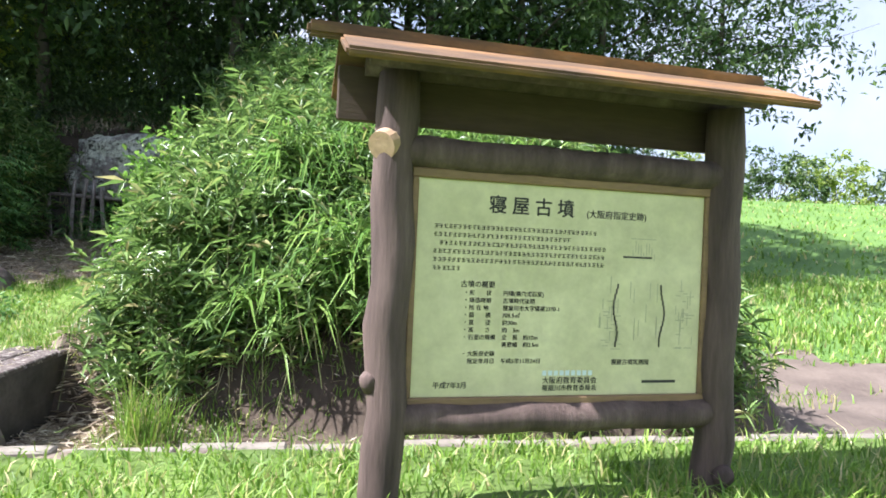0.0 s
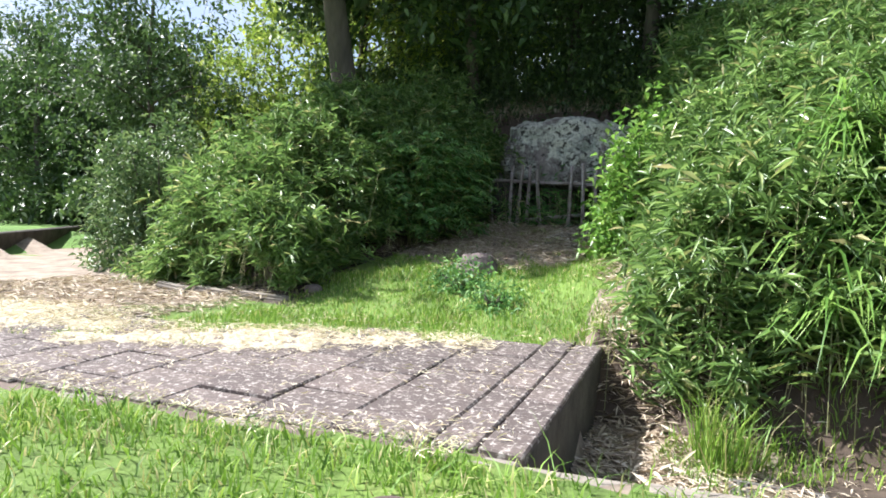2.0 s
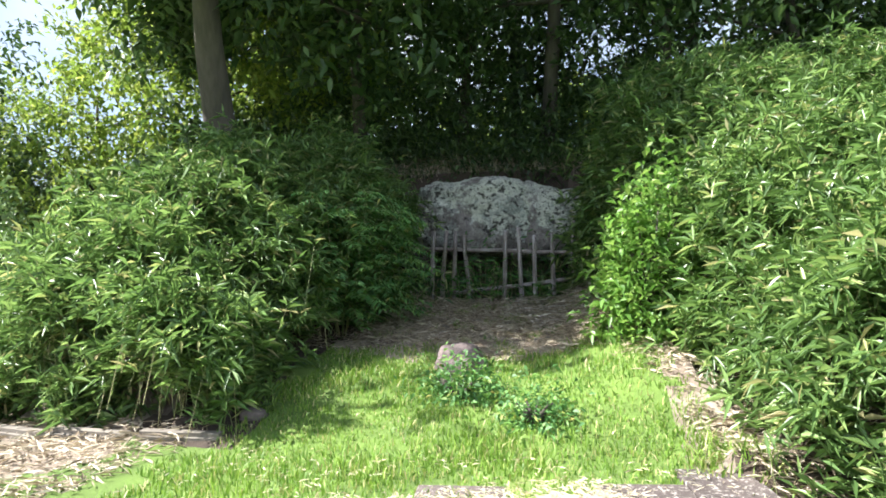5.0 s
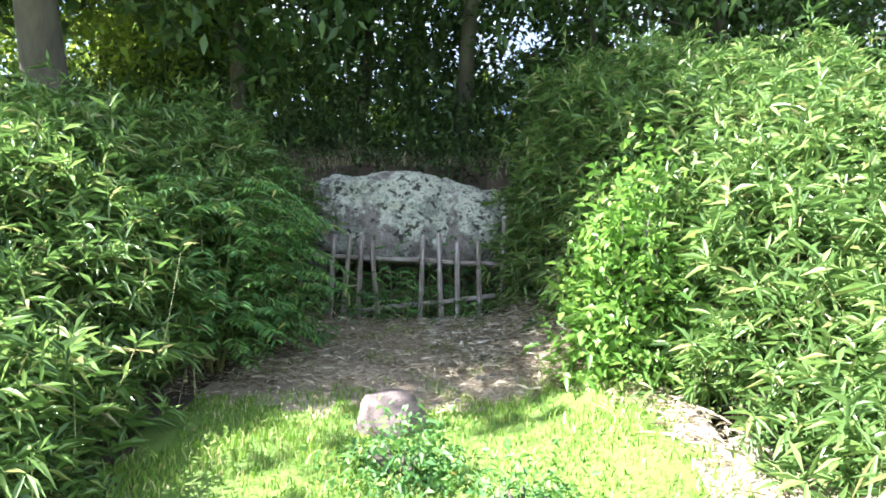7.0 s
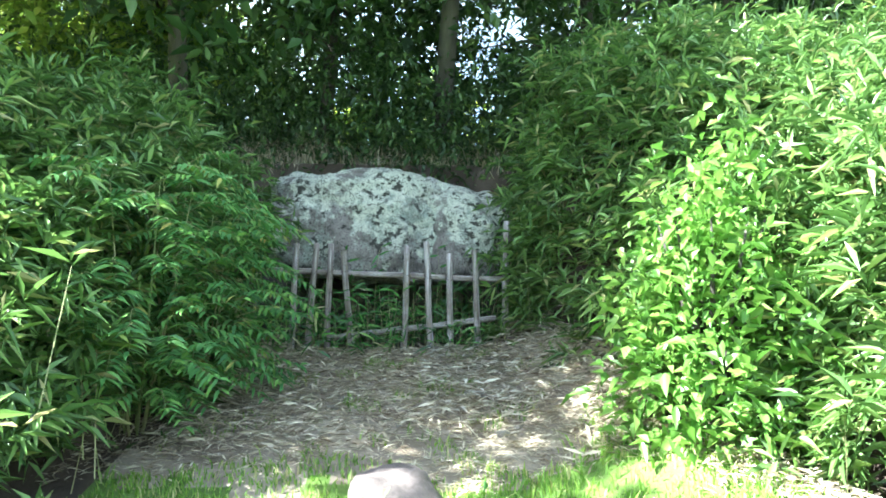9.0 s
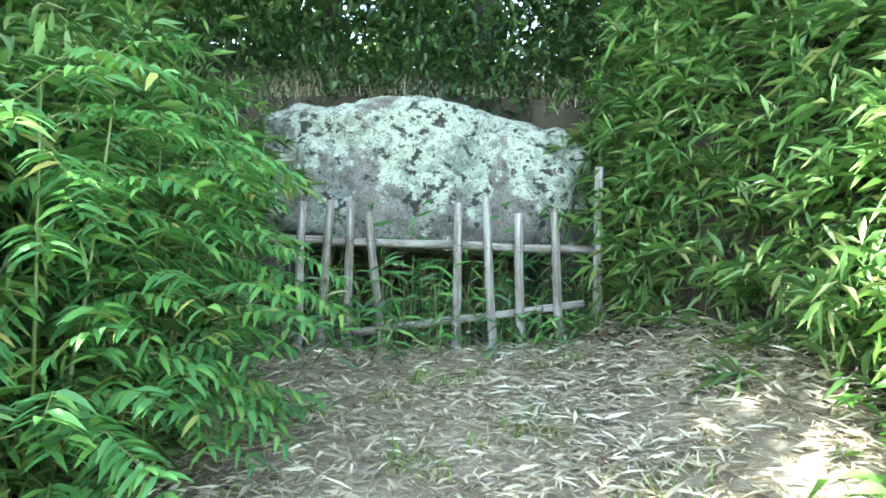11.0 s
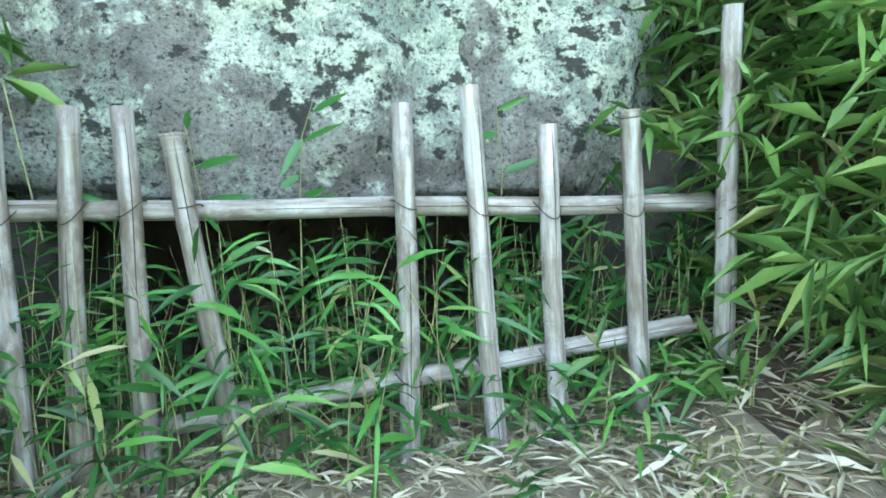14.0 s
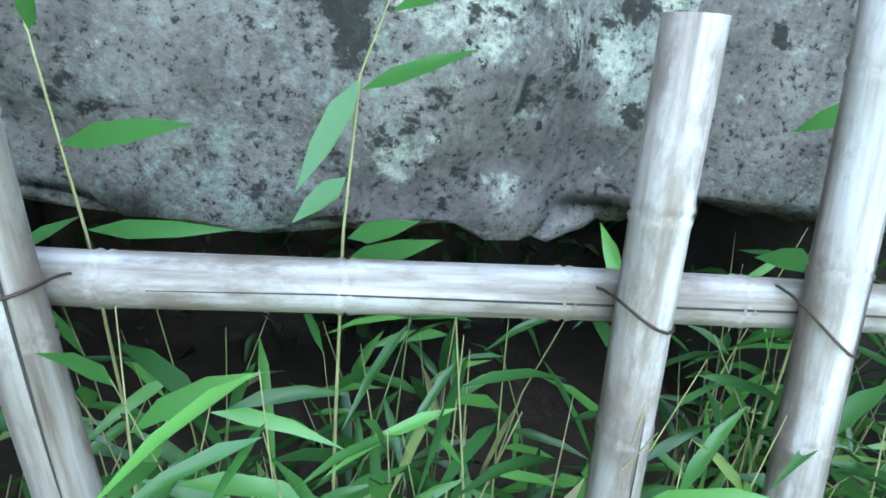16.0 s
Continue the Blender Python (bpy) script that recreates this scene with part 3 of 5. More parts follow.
def shoots(name, label, canopy, depth, x0, x1, y0, y1, count, seed):
    """Free culms that stand out of a thicket, each with a few leaf whorls."""
    rng = np.random.default_rng(seed)
    x, y = rng.uniform(x0, x1, count * 12), rng.uniform(y0, y1, count * 12)
    ok = (depth(x, y) > 0.1) & (depth(x, y) < 1.6)
    x, y = x[ok][:count], y[ok][:count]
    n = len(x)
    P = np.stack([x, y, canopy(x, y) - 0.1], 1)
    e = 0.05
    g = np.stack([-(canopy(x + e, y) - canopy(x - e, y)) / (2 * e), -(canopy(x, y + e) - canopy(x, y - e)) / (2 * e), np.full(n, 1.6)], 1)
    A = unit(unit(g) + np.array([0, 0, 0.7]) + 0.3 * rng.normal(size=(n, 3)))
    H = (0.2 + 0.75 * rng.random(n) ** 1.8)[:, None]
    top = P + A * H
    w = np.array([0.004, 0, 0])
    root = new(name)
    soup("culms", np.stack([P - A * 0.4 - w, P - A * 0.4 + w, top], 1), 3, [(0, 1, 2)], M_CULM, root)["kind"] = "stuff"
    k = 16
    t = rng.uniform(0.2, 1.0, (n, k, 1)) ** 0.6
    B = (P[:, None] + (A * H)[:, None] * t).reshape(-1, 3)
    D = unit(A[:, None] * 0.7 + 0.75 * rng.normal(size=(n, k, 3))).reshape(-1, 3)
    L = rng.uniform(0.14, 0.26, n * k)
    soup("leaves", leaf_verts(B, D, L, L * rng.uniform(0.11, 0.17, n * k), rng, 0.2, 0.25), 4, LEAF4, M_SASA, root)["kind"] = "stuff"
    return tagged(root, label, "bamboo")


shoots("bamboo_shoots", "loose green bamboo shoots above the thicket", canopy_r, depth_r, -5, 3, 6, 13, 900, 31)
shoots("bamboo_shoots", "loose green bamboo shoots beside the terrace", canopy_l, depth_l, -12, -7.5, 6.5, 13, 700, 32)


# rounded leafy shrub beyond the terrace
def shrub(name, label, x, y, rx, ry, h, count, seed, mat, leaf, group=""):
    rng = np.random.default_rng(seed)
    z0 = float(ground(x, y))
    root = new(name)
    root.location = (x, y, z0 - 0.05)
    k = count // 16
    u = unit(rng.normal(size=(k, 3)))
    u[:, 2] = np.abs(u[:, 2])
    c = u * (rng.uniform(0.55, 1.05, k) * (1 + 0.2 * np.sin(u[:, 0] * 5 + seed) * np.cos(u[:, 1] * 4)))[:, None] * np.array([rx, ry, h])
    P = c[rng.integers(0, k, count)] + rng.normal(size=(count, 3)) * 0.13
    P[:, 2] = np.maximum(P[:, 2], 0.05)
    D = unit(rng.normal(size=(count, 3)) + unit(P) * 0.8)
    L = leaf * rng.uniform(0.6, 1.4, count)
    soup("foliage", leaf_verts(P, D, L, L * rng.uniform(0.35, 0.5, count), rng), 4, LEAF4, mat, root)["kind"] = "stuff"
    stems = []
    for i in range(9):
        a = i * 0.7
        stems.append(tube([(0.05 * math.cos(a), 0.05 * math.sin(a), 0), (rx * 0.3 * math.cos(a), ry * 0.3 * math.sin(a), h * 0.45), (rx * 0.6 * math.cos(a), ry * 0.6 * math.sin(a), h * 0.8)], [0.03, 0.02, 0.006], 6))
    V, F = join_tubes(stems)
    mesh_ob("stems", V, F, M_BARK, True, root)
    return tagged(root, label, "shrub", group)


shrub("shrub", "grey-green broadleaf shrub beside the lower path", -13.8, 8.8, 1.35, 1.3, 3.0, 9000, 81, M_SHRUB, 0.14)
shrub("shrub", "bright broadleaf shrub rooted beside the approach", -4.05, 9.1, 0.55, 0.65, 1.8, 4200, 82, M_BROAD, 0.12)
shrub("shrub", "low leafy weed growing before the stone", -6.1, 7.75, 0.4, 0.3, 0.3, 1300, 83, M_SUMAC, 0.07)
shrub("shrub", "low leafy weed in the grass", -5.3, 7.2, 0.28, 0.25, 0.28, 900, 84, M_SUMAC, 0.07)
for i, (x, y, s, h) in enumerate([(13, 44, 3.2, 5.5), (18, 46, 3.4, 5.0), (23, 44, 3.4, 4.6), (28, 46, 3.6, 4.8), (34, 44, 3.6, 4.6), (40, 46, 4, 5), (46, 42, 4, 5), (9, 46, 3, 5)]):
    shrub("round_tree", "rounded green tree on the far side of the field", x, y, s, s, h, 3200, 90 + i, M_TREE_SUNLIT if i % 2 else M_TREE, 0.34, "trees beyond the field")


def plumes(count, seed):
    """Flowering reeds above the thicket: thin stems with feathery heads."""
    rng = np.random.default_rng(seed)
    root = new("reed_plume")
    stems, H = [], []
    for i in range(count):
        x, y = rng.uniform(-1.3, 0.5), rng.uniform(6.8, 7.4)
        z = float(canopy_r(x, y))
        b = np.array([x, y, z - 0.5])
        t = np.array([x + rng.normal() * 0.12, y + rng.normal() * 0.1, z + rng.uniform(0.55, 0.95)])
        stems.append(tube([b.tolist(), t.tolist()], [0.006, 0.003], 5))
        n = 90
        u = rng.random(n)
        P = t + np.stack([rng.normal(0, 0.01, n), rng.normal(0, 0.01, n), -u * 0.3], 1)
        D = unit(np.stack([rng.normal(size=n), rng.normal(size=n), rng.uniform(0.1, 1.2, n)], 1))
        L = rng.uniform(0.05, 0.12, n)
        H.append(leaf_verts(P, D, L, L * 0.12, rng, 0.2, 0.4))
    V, F = join_tubes(stems)
    mesh_ob("stems", V, F, M_CULM, True, root)
    soup("heads", np.concatenate(H), 4, LEAF4, M_PLUME, root)["kind"] = "stuff"
    tagged(root, "brown feathery reed plumes rising above the thicket", "reeds")


M_PLUME = leaf_mat("plume", [(0.0, (0.20, 0.14, 0.12)), (1.0, (0.42, 0.32, 0.28))], 0.8, 0.3)
plumes(7, 61)


def reed_grass(count, seed):
    """Long arching blades hanging over the front of the thicket."""
    rng = np.random.default_rng(seed)
    x, y = rng.uniform(-2.0, 2.6, count), rng.uniform(6.1, 7.8, count)
    P = np.stack([x, y, canopy_r(x, y) + rng.uniform(-0.1, 0.3, count)], 1)
    D = unit(np.stack([rng.normal(size=count) * 0.6, -0.5 + rng.normal(size=count) * 0.4, rng.uniform(0.3, 1.2, count)], 1))
    L = rng.uniform(0.5, 1.0, count)
    ob = soup("reed_grass", leaf_verts8(P, D, L, L * 0.034, rng, 0.2, 0.85), 8, LEAF8, M_BROAD)
    tagged(ob, "long arching green reed blades over the thicket", "reeds", kind="stuff")


reed_grass(3600, 62)


def compound_plant(name, label, x, y, h, fronds, seed, rx):
    """A sumac-like bush: arching stalks with paired drooping leaflets."""
    rng = np.random.default_rng(seed)
    z0 = float(ground(x, y))
    root = new(name)
    root.location = (x, y, z0)
    LV, stalks = [], []
    for i in range(fronds):
        a = rng.uniform(0, 2 * math.pi)
        zz = h * rng.uniform(0.12, 1.0)
        rad = rx * math.sqrt(max(0.05, 1 - (zz / h - 0.35) ** 2 * 1.4)) * rng.uniform(0.25, 0.75)
        b = np.array([rad * math.cos(a), rad * math.sin(a), zz])
        d = unit(np.array([math.cos(a) + rng.normal() * 0.5, math.sin(a) + rng.normal() * 0.5, rng.uniform(0.0, 0.7)]))
        l = rng.uniform(0.38, 0.58)
        ts = np.linspace(0, 1, 11)
        rib = b + d * (ts * l)[:, None] - np.array([0, 0, 1.0]) * (ts ** 2 * l * 0.45)[:, None]
        stalks.append(tube([rib[0], rib[5], rib[10]], [0.004, 0.003, 0.001], 4, False))
        sd = unit(np.cross(d, [0, 0, 1.0]))
        PP, DD = [], []
        for q in range(2, 11):
            for s in (-1, 1):
                PP.append(rib[q])
                DD.append(unit(sd * s + d * 0.45 + np.array([0, 0, -0.25]) + rng.normal(size=3) * 0.12))
        PP.append(rib[10])
        DD.append(d)
        PP, DD = np.array(PP), np.array(DD)
        L = np.full(len(PP), 0.125) * rng.uniform(0.8, 1.15, len(PP))
        LV.append(leaf_verts8(PP, DD, L, L * 0.235, rng, 0.12, 0.4))
    soup("leaflets", np.concatenate(LV), 8, LEAF8, M_SUMAC, root)["kind"] = "stuff"
    for i in range(7):
        a = i * 0.9
        stalks.append(tube([(0.06 * math.cos(a), 0.06 * math.sin(a), 0), (rx * 0.3 * math.cos(a), rx * 0.3 * math.sin(a), h * 0.5), (rx * 0.45 * math.cos(a), rx * 0.45 * math.sin(a), h * 0.9)], [0.011, 0.008, 0.003], 6))
    V, F = join_tubes(stalks)
    mesh_ob("stalks", V, F, M_CULM, True, root)
    return tagged(root, label, "bush", "compound-leaved bushes")


compound_plant("compound_leaf_bush", "fresh green bush of long compound leaves beside the fence", -8.0, 10.55, 1.8, 200, 101, 0.85)
compound_plant("compound_leaf_bush", "tall green bush of compound leaves beside the approach", -8.2, 9.9, 2.1, 180, 102, 0.85)
compound_plant("compound_leaf_bush", "green bush of compound leaves near the boulder", -8.35, 11.6, 2.2, 110, 103, 0.65)


def blades(name, label, count, seed, region, h0, h1, mat, lean=0.5, width=0.006, cat="grass"):
    """Grass: bent blades of two segments."""
    rng = np.random.default_rng(seed)
    x0, x1, y0, y1, mask = region
    x, y = rng.uniform(x0, x1, count), rng.uniform(y0, y1, count)
    ok = mask(x, y) & (rng.random(count) < 0.62 + 0.5 * waves(x, y, 2.3, seed))
    x, y = x[ok], y[ok]
    n = len(x)
    P = np.stack([x, y, ground(x, y) - 0.01], 1)
    H = rng.uniform(h0, h1, n) * (0.75 + 0.4 * waves(x, y, 1.4, seed + 1))
    a = rng.uniform(0, 2 * math.pi, n)
    s = np.stack([np.cos(a), np.sin(a), 0 * a], 1) * (width * rng.uniform(0.6, 1.4, n))[:, None]
    o = np.stack([rng.normal(size=n), rng.normal(size=n), 0 * a], 1) * (H * lean * 0.5)[:, None]
    up = np.stack([0 * a, 0 * a, H], 1)
    mid, tip = P + up * 0.6 + o * 0.45, P + up * (1 - 0.25 * rng.random(n))[:, None] + o * 1.5
    ob = soup(name, np.stack([P - s, P + s, mid + s * 0.7, mid - s * 0.7, tip], 1), 5, [(0, 1, 2), (0, 2, 3), (3, 2, 4)], mat)
    return tagged(ob, label, cat, kind="stuff")


def on_lawn(x, y):
    return (y < kerb_y(x) - 0.05) & (((x + 3.1) ** 2 + (y - 1.75) ** 2) > 0.03)


def on_approach(x, y):
    return (depth_r(x, y) < -0.25 + 0.2 * waves(x, y, 4, 1)) & (depth_l(x, y) < 0.1) & (y < 9.3 + 0.4 * waves(x, y, 2, 5)) & (x < -3.8) & (y > grass_y(x) + 0.12 * waves(x, y, 5, 2)) & (x > -8.1 + 0.3 * waves(x, y, 3, 2))


blades("lawn_grass", "short bright green lawn grass", 56000, 201, (-6.5, 4.5, 1.0, 4.6, on_lawn), 0.06, 0.19, M_GRASS, 0.8)
blades("lawn_grass", "short bright green lawn grass", 5000, 202, (-9, 6, -2.5, 1.0, on_lawn), 0.03, 0.08, M_GRASS, width=0.009)
blades("approach_grass", "fresh low grass in front of the tomb", 56000, 203, (-8.6, -3.6, 4.2, 9.7, on_approach), 0.04, 0.14, M_GRASS)
blades("bank_grass", "tufts of grass on the ditch bank", 14000, 204, (-3.0, 3.5, 4.4, 6.5, lambda x, y: (waves(x, y, 1.8, 9) > 0.05) & (y > kerb_y(x) + 0.15)), 0.08, 0.32, M_GRASS, 0.6)
blades("bank_grass", "tall tuft of grass in the ditch", 900, 205, (-2.85, -2.15, 5.2, 5.8, lambda x, y: ((x + 2.5) ** 2 + (y - 5.5) ** 2 < 0.06)), 0.45, 0.95, M_GRASS, 0.5)
blades("kerb_grass", "grass creeping over the kerb stones", 9000, 209, (-8, 4.5, 1.8, 4.9, lambda x, y: (np.abs(y - kerb_y(x) - 0.02) < 0.07 + 0.09 * waves(x, y, 4, 2))), 0.08, 0.2, M_GRASS, 1.1)
blades("field_tufts", "grass at the foot of the sunny field", 17000, 211, (3.4, 13, 9.6, 16, lambda x, y: (x > 3.8) & (y > 10.2 + 0.7 * waves(x, y, 2.2, 7))), 0.1, 0.32, M_GRASS, 0.6, 0.014)
blades("path_tufts", "grass tufts along the dirt path", 5000, 212, (2.4, 9, 5.0, 10.4, lambda x, y: waves(x, y, 1.3, 4) > 0.3), 0.06, 0.3, M_GRASS, 0.7, 0.01)
blades("bank_grass", "dry grass at the terrace corner", 700, 213, (-4.1, -3.4, 6.15, 6.8, lambda x, y: x > -99), 0.08, 0.26, M_GRASS, 0.9)
blades("field_tufts", "long grass on the sunny field", 15000, 206, (3.6, 34, 10.3, 36, lambda x, y: (x > 4) & (y > 10.4 + 0.7 * waves(x, y, 2.2, 7))), 0.1, 0.3, M_GRASS, 0.5, 0.03)
blades("joint_grass", "pale grass growing over the old paving joints", 13000, 207, (-9, -3.9, 3.0, 6.6, lambda x, y: (y < grass_y(x) + 0.2) & (waves(x, y, 3.1, 3) + 1.1 * (y - grass_y(x)) - 0.25 * (x + 6) > 0.1)), 0.1, 0.17, M_GRASS, 0.7)
blades("slope_grass", "dry brown grass hanging on the slope above the boulder", 5000, 208, (-9, -3, 14.2, 15.6, lambda x, y: (y > 14.56) | (x < -7.7) | (x > -4.9)), 0.25, 0.6, M_STRAW, 0.9, 0.006)


def straw_mask(x, y):
    return 0.35 * waves(x, y, 1.5, 3) + 0.45 * waves(x, y, 4, 1) - np.abs(y - grass_y(x) + 0.35) * 1.5 - 0.45 * np.clip(x + 5.6, 0, 3)


def litter(name, label, count, seed, region, leaf, mat=M_STRAW, lift=0.02, base=0.0):
    rng = np.random.default_rng(seed)
    x0, x1, y0, y1, mask = region
    x, y = rng.uniform(x0, x1, count), rng.uniform(y0, y1, count)
    ok = mask(x, y) & (rng.random(count) < 0.7 + 0.5 * waves(x, y, 1.9, seed))
    x, y = x[ok], y[ok]
    n = len(x)
    P = np.stack([x, y, ground(x, y) + base + rng.uniform(0.004, lift, n)], 1)
    a = rng.uniform(0, 2 * math.pi, n)
    D = unit(np.stack([np.cos(a), np.sin(a), rng.normal(0, 0.22, n)], 1))
    L = leaf * rng.uniform(0.5, 1.4, n)
    ob = soup(name, leaf_verts(P, D, L, L * rng.uniform(0.06, 0.17, n), rng, 0.3, 0.05), 4, LEAF4, mat)
    return tagged(ob, label, "leaf litter", kind="stuff")


litter("leaf_litter", "pale dry bamboo leaves on the ground before the fence", 30000, 301, (-9, -3.6, 8.8, 12.9, lambda x, y: (depth_r(x, y) < 0.3) & (depth_l(x, y) < 0.3) & (y > 9.2 + 0.5 * waves(x, y, 2, 5) - 0.9 * (x > -5))), 0.085, lift=0.05)
litter("dry_straw", "thin pale bamboo straw strewn over the slope", 9000, 306, (-8, -3.9, 9.0, 12.6, lambda x, y: (depth_r(x, y) < 0.2) & (depth_l(x, y) < 0.1) & (y > 9.6 + 0.5 * waves(x, y, 2, 5) - 1.6 * (x > -5.2))), 0.14, M_STRAW, lift=0.07)
litter("leaf_litter", "pale dry leaves along the thicket's foot", 7000, 307, (-5.2, -3.2, 6.4, 10, lambda x, y: (depth_r(x, y) > -0.55 + 0.2 * waves(x, y, 4, 1)) & (depth_r(x, y) < 0.25)), 0.12, lift=0.05)
litter("dry_straw", "heap of pale bamboo sheaths on the bank beside the fence", 4200, 310, (-5.9, -3.7, 10.2, 12.7, lambda x, y: (depth_r(x, y) < 0.45) & (waves(x, y, 2.4, 2) > -0.5)), 0.145, M_SHEATH, lift=0.1)
blades("path_tufts", "small grass tufts among the dry leaves", 9000, 210, (-8, -4.4, 9.2, 12.3, lambda x, y: (depth_r(x, y) < -0.1) & (depth_l(x, y) < -0.1) & (waves(x, y, 3.3, 6) > 0.3)), 0.05, 0.16, M_GRASS, 0.9)
litter("leaf_litter", "pale dry leaves heaped in the ditch", 15000, 302, (-4.0, -1.4, 4.2, 7.2, lambda x, y: (x > edge_x(y) + np.where(y > 6.3, -0.1, 0.05)) & (y > kerb_y(x) + 0.2) & (x < -2.3 + 0.3 * waves(x, y, 3) + 0.6 * np.clip(5.6 - y, -0.5, 3))), 0.15, lift=0.06)
litter("leaf_litter", "dry leaves scattered along the ditch floor", 3500, 303, (-2.6, 4, 4.0, 6.3, lambda x, y: y > kerb_y(x) + 0.2), 0.11)
litter("straw_cover", "bleached straw strewn over the old terrace", 40000, 304, (-10.5, -4.4, 2.9, 6.4, lambda x, y: straw_mask(x, y) > -0.85), 0.06, M_HAY, lift=0.03, base=0.06)


def silt_drift():
    """Bleached silt washed over the slabs along the grass edge."""
    xs, ys = np.arange(-10.5, -4.2, 0.06), np.arange(2.9, 6.6, 0.06)
    X, Y = np.meshgrid(xs, ys)
    h = np.clip((straw_mask(X, Y) + 0.6 + 0.35 * waves(X, Y, 9, 5)) * 0.11, -0.05, 0.035) + 0.005 * waves(X, Y, 14, 2)
    Z = 0.075 + h
    nx = len(xs)
    idx = (np.arange(len(ys) - 1)[:, None] * nx + np.arange(nx - 1)[None]).reshape(-1)
    F = np.stack([idx, idx + 1, idx + nx + 1, idx + nx], 1)
    F = F[Z.reshape(-1)[F].max(1) > 0.06]
    ob = mesh_ob("silt_drift", np.stack([X, Y, Z], -1).reshape(-1, 3).tolist(), F.tolist(), M_SILT, True)
    tagged(ob, "pale bleached silt and chaff drifted over the slabs", "silt", kind="structure")


silt_drift()
litter("straw_cover", "bleached straw caught along the kerb", 16000, 308, (-9.5, -3.6, 1.9, 3.7, lambda x, y: np.abs(y - kerb_y(x) - 0.1) < 0.16 + 0.14 * waves(x, y, 3, 4)), 0.06, M_HAY, lift=0.04, base=0.045)
litter("dead_leaf", "scattered pale dead leaves on the terrace slabs", 2600, 309, (-8, -3.4, 3.0, 6.3, lambda x, y: (x < edge_x(y) - 0.05) & (y > kerb_y(x) + 0.15) & (waves(x, y, 2.2, 8) > -0.2)), 0.07, M_HAY, lift=0.012, base=0.046)
litter("leaf_litter", "pale dry leaves beside the lower path", 9000, 305, (-13, -8.3, 4.0, 7.2, lambda x, y: depth_l(x, y) < 0.2), 0.15, lift=0.05)

# ---- sign board ----
SIGN = pose(0.60, 3.03, 0.05, 0, 0, 14.0)


def text_mesh(body, size, x, z, parent, mat, align="LEFT", y=-0.008):
    cu = bpy.data.curves.new("lettering", "FONT")
    cu.body, cu.size, cu.align_x = body, size, align
    tmp = new("lettering_source", cu)
    me = bpy.data.meshes.new_from_object(tmp.evaluated_get(bpy.context.evaluated_depsgraph_get()))
    bpy.data.objects.remove(tmp)
    me.materials.clear()
    me.materials.append(mat)
    ob = new("lettering", me)
    ob.parent = parent
    ob.matrix_basis = pose(x, y, z, 90)
    ob["kind"] = "stuff"
    return ob


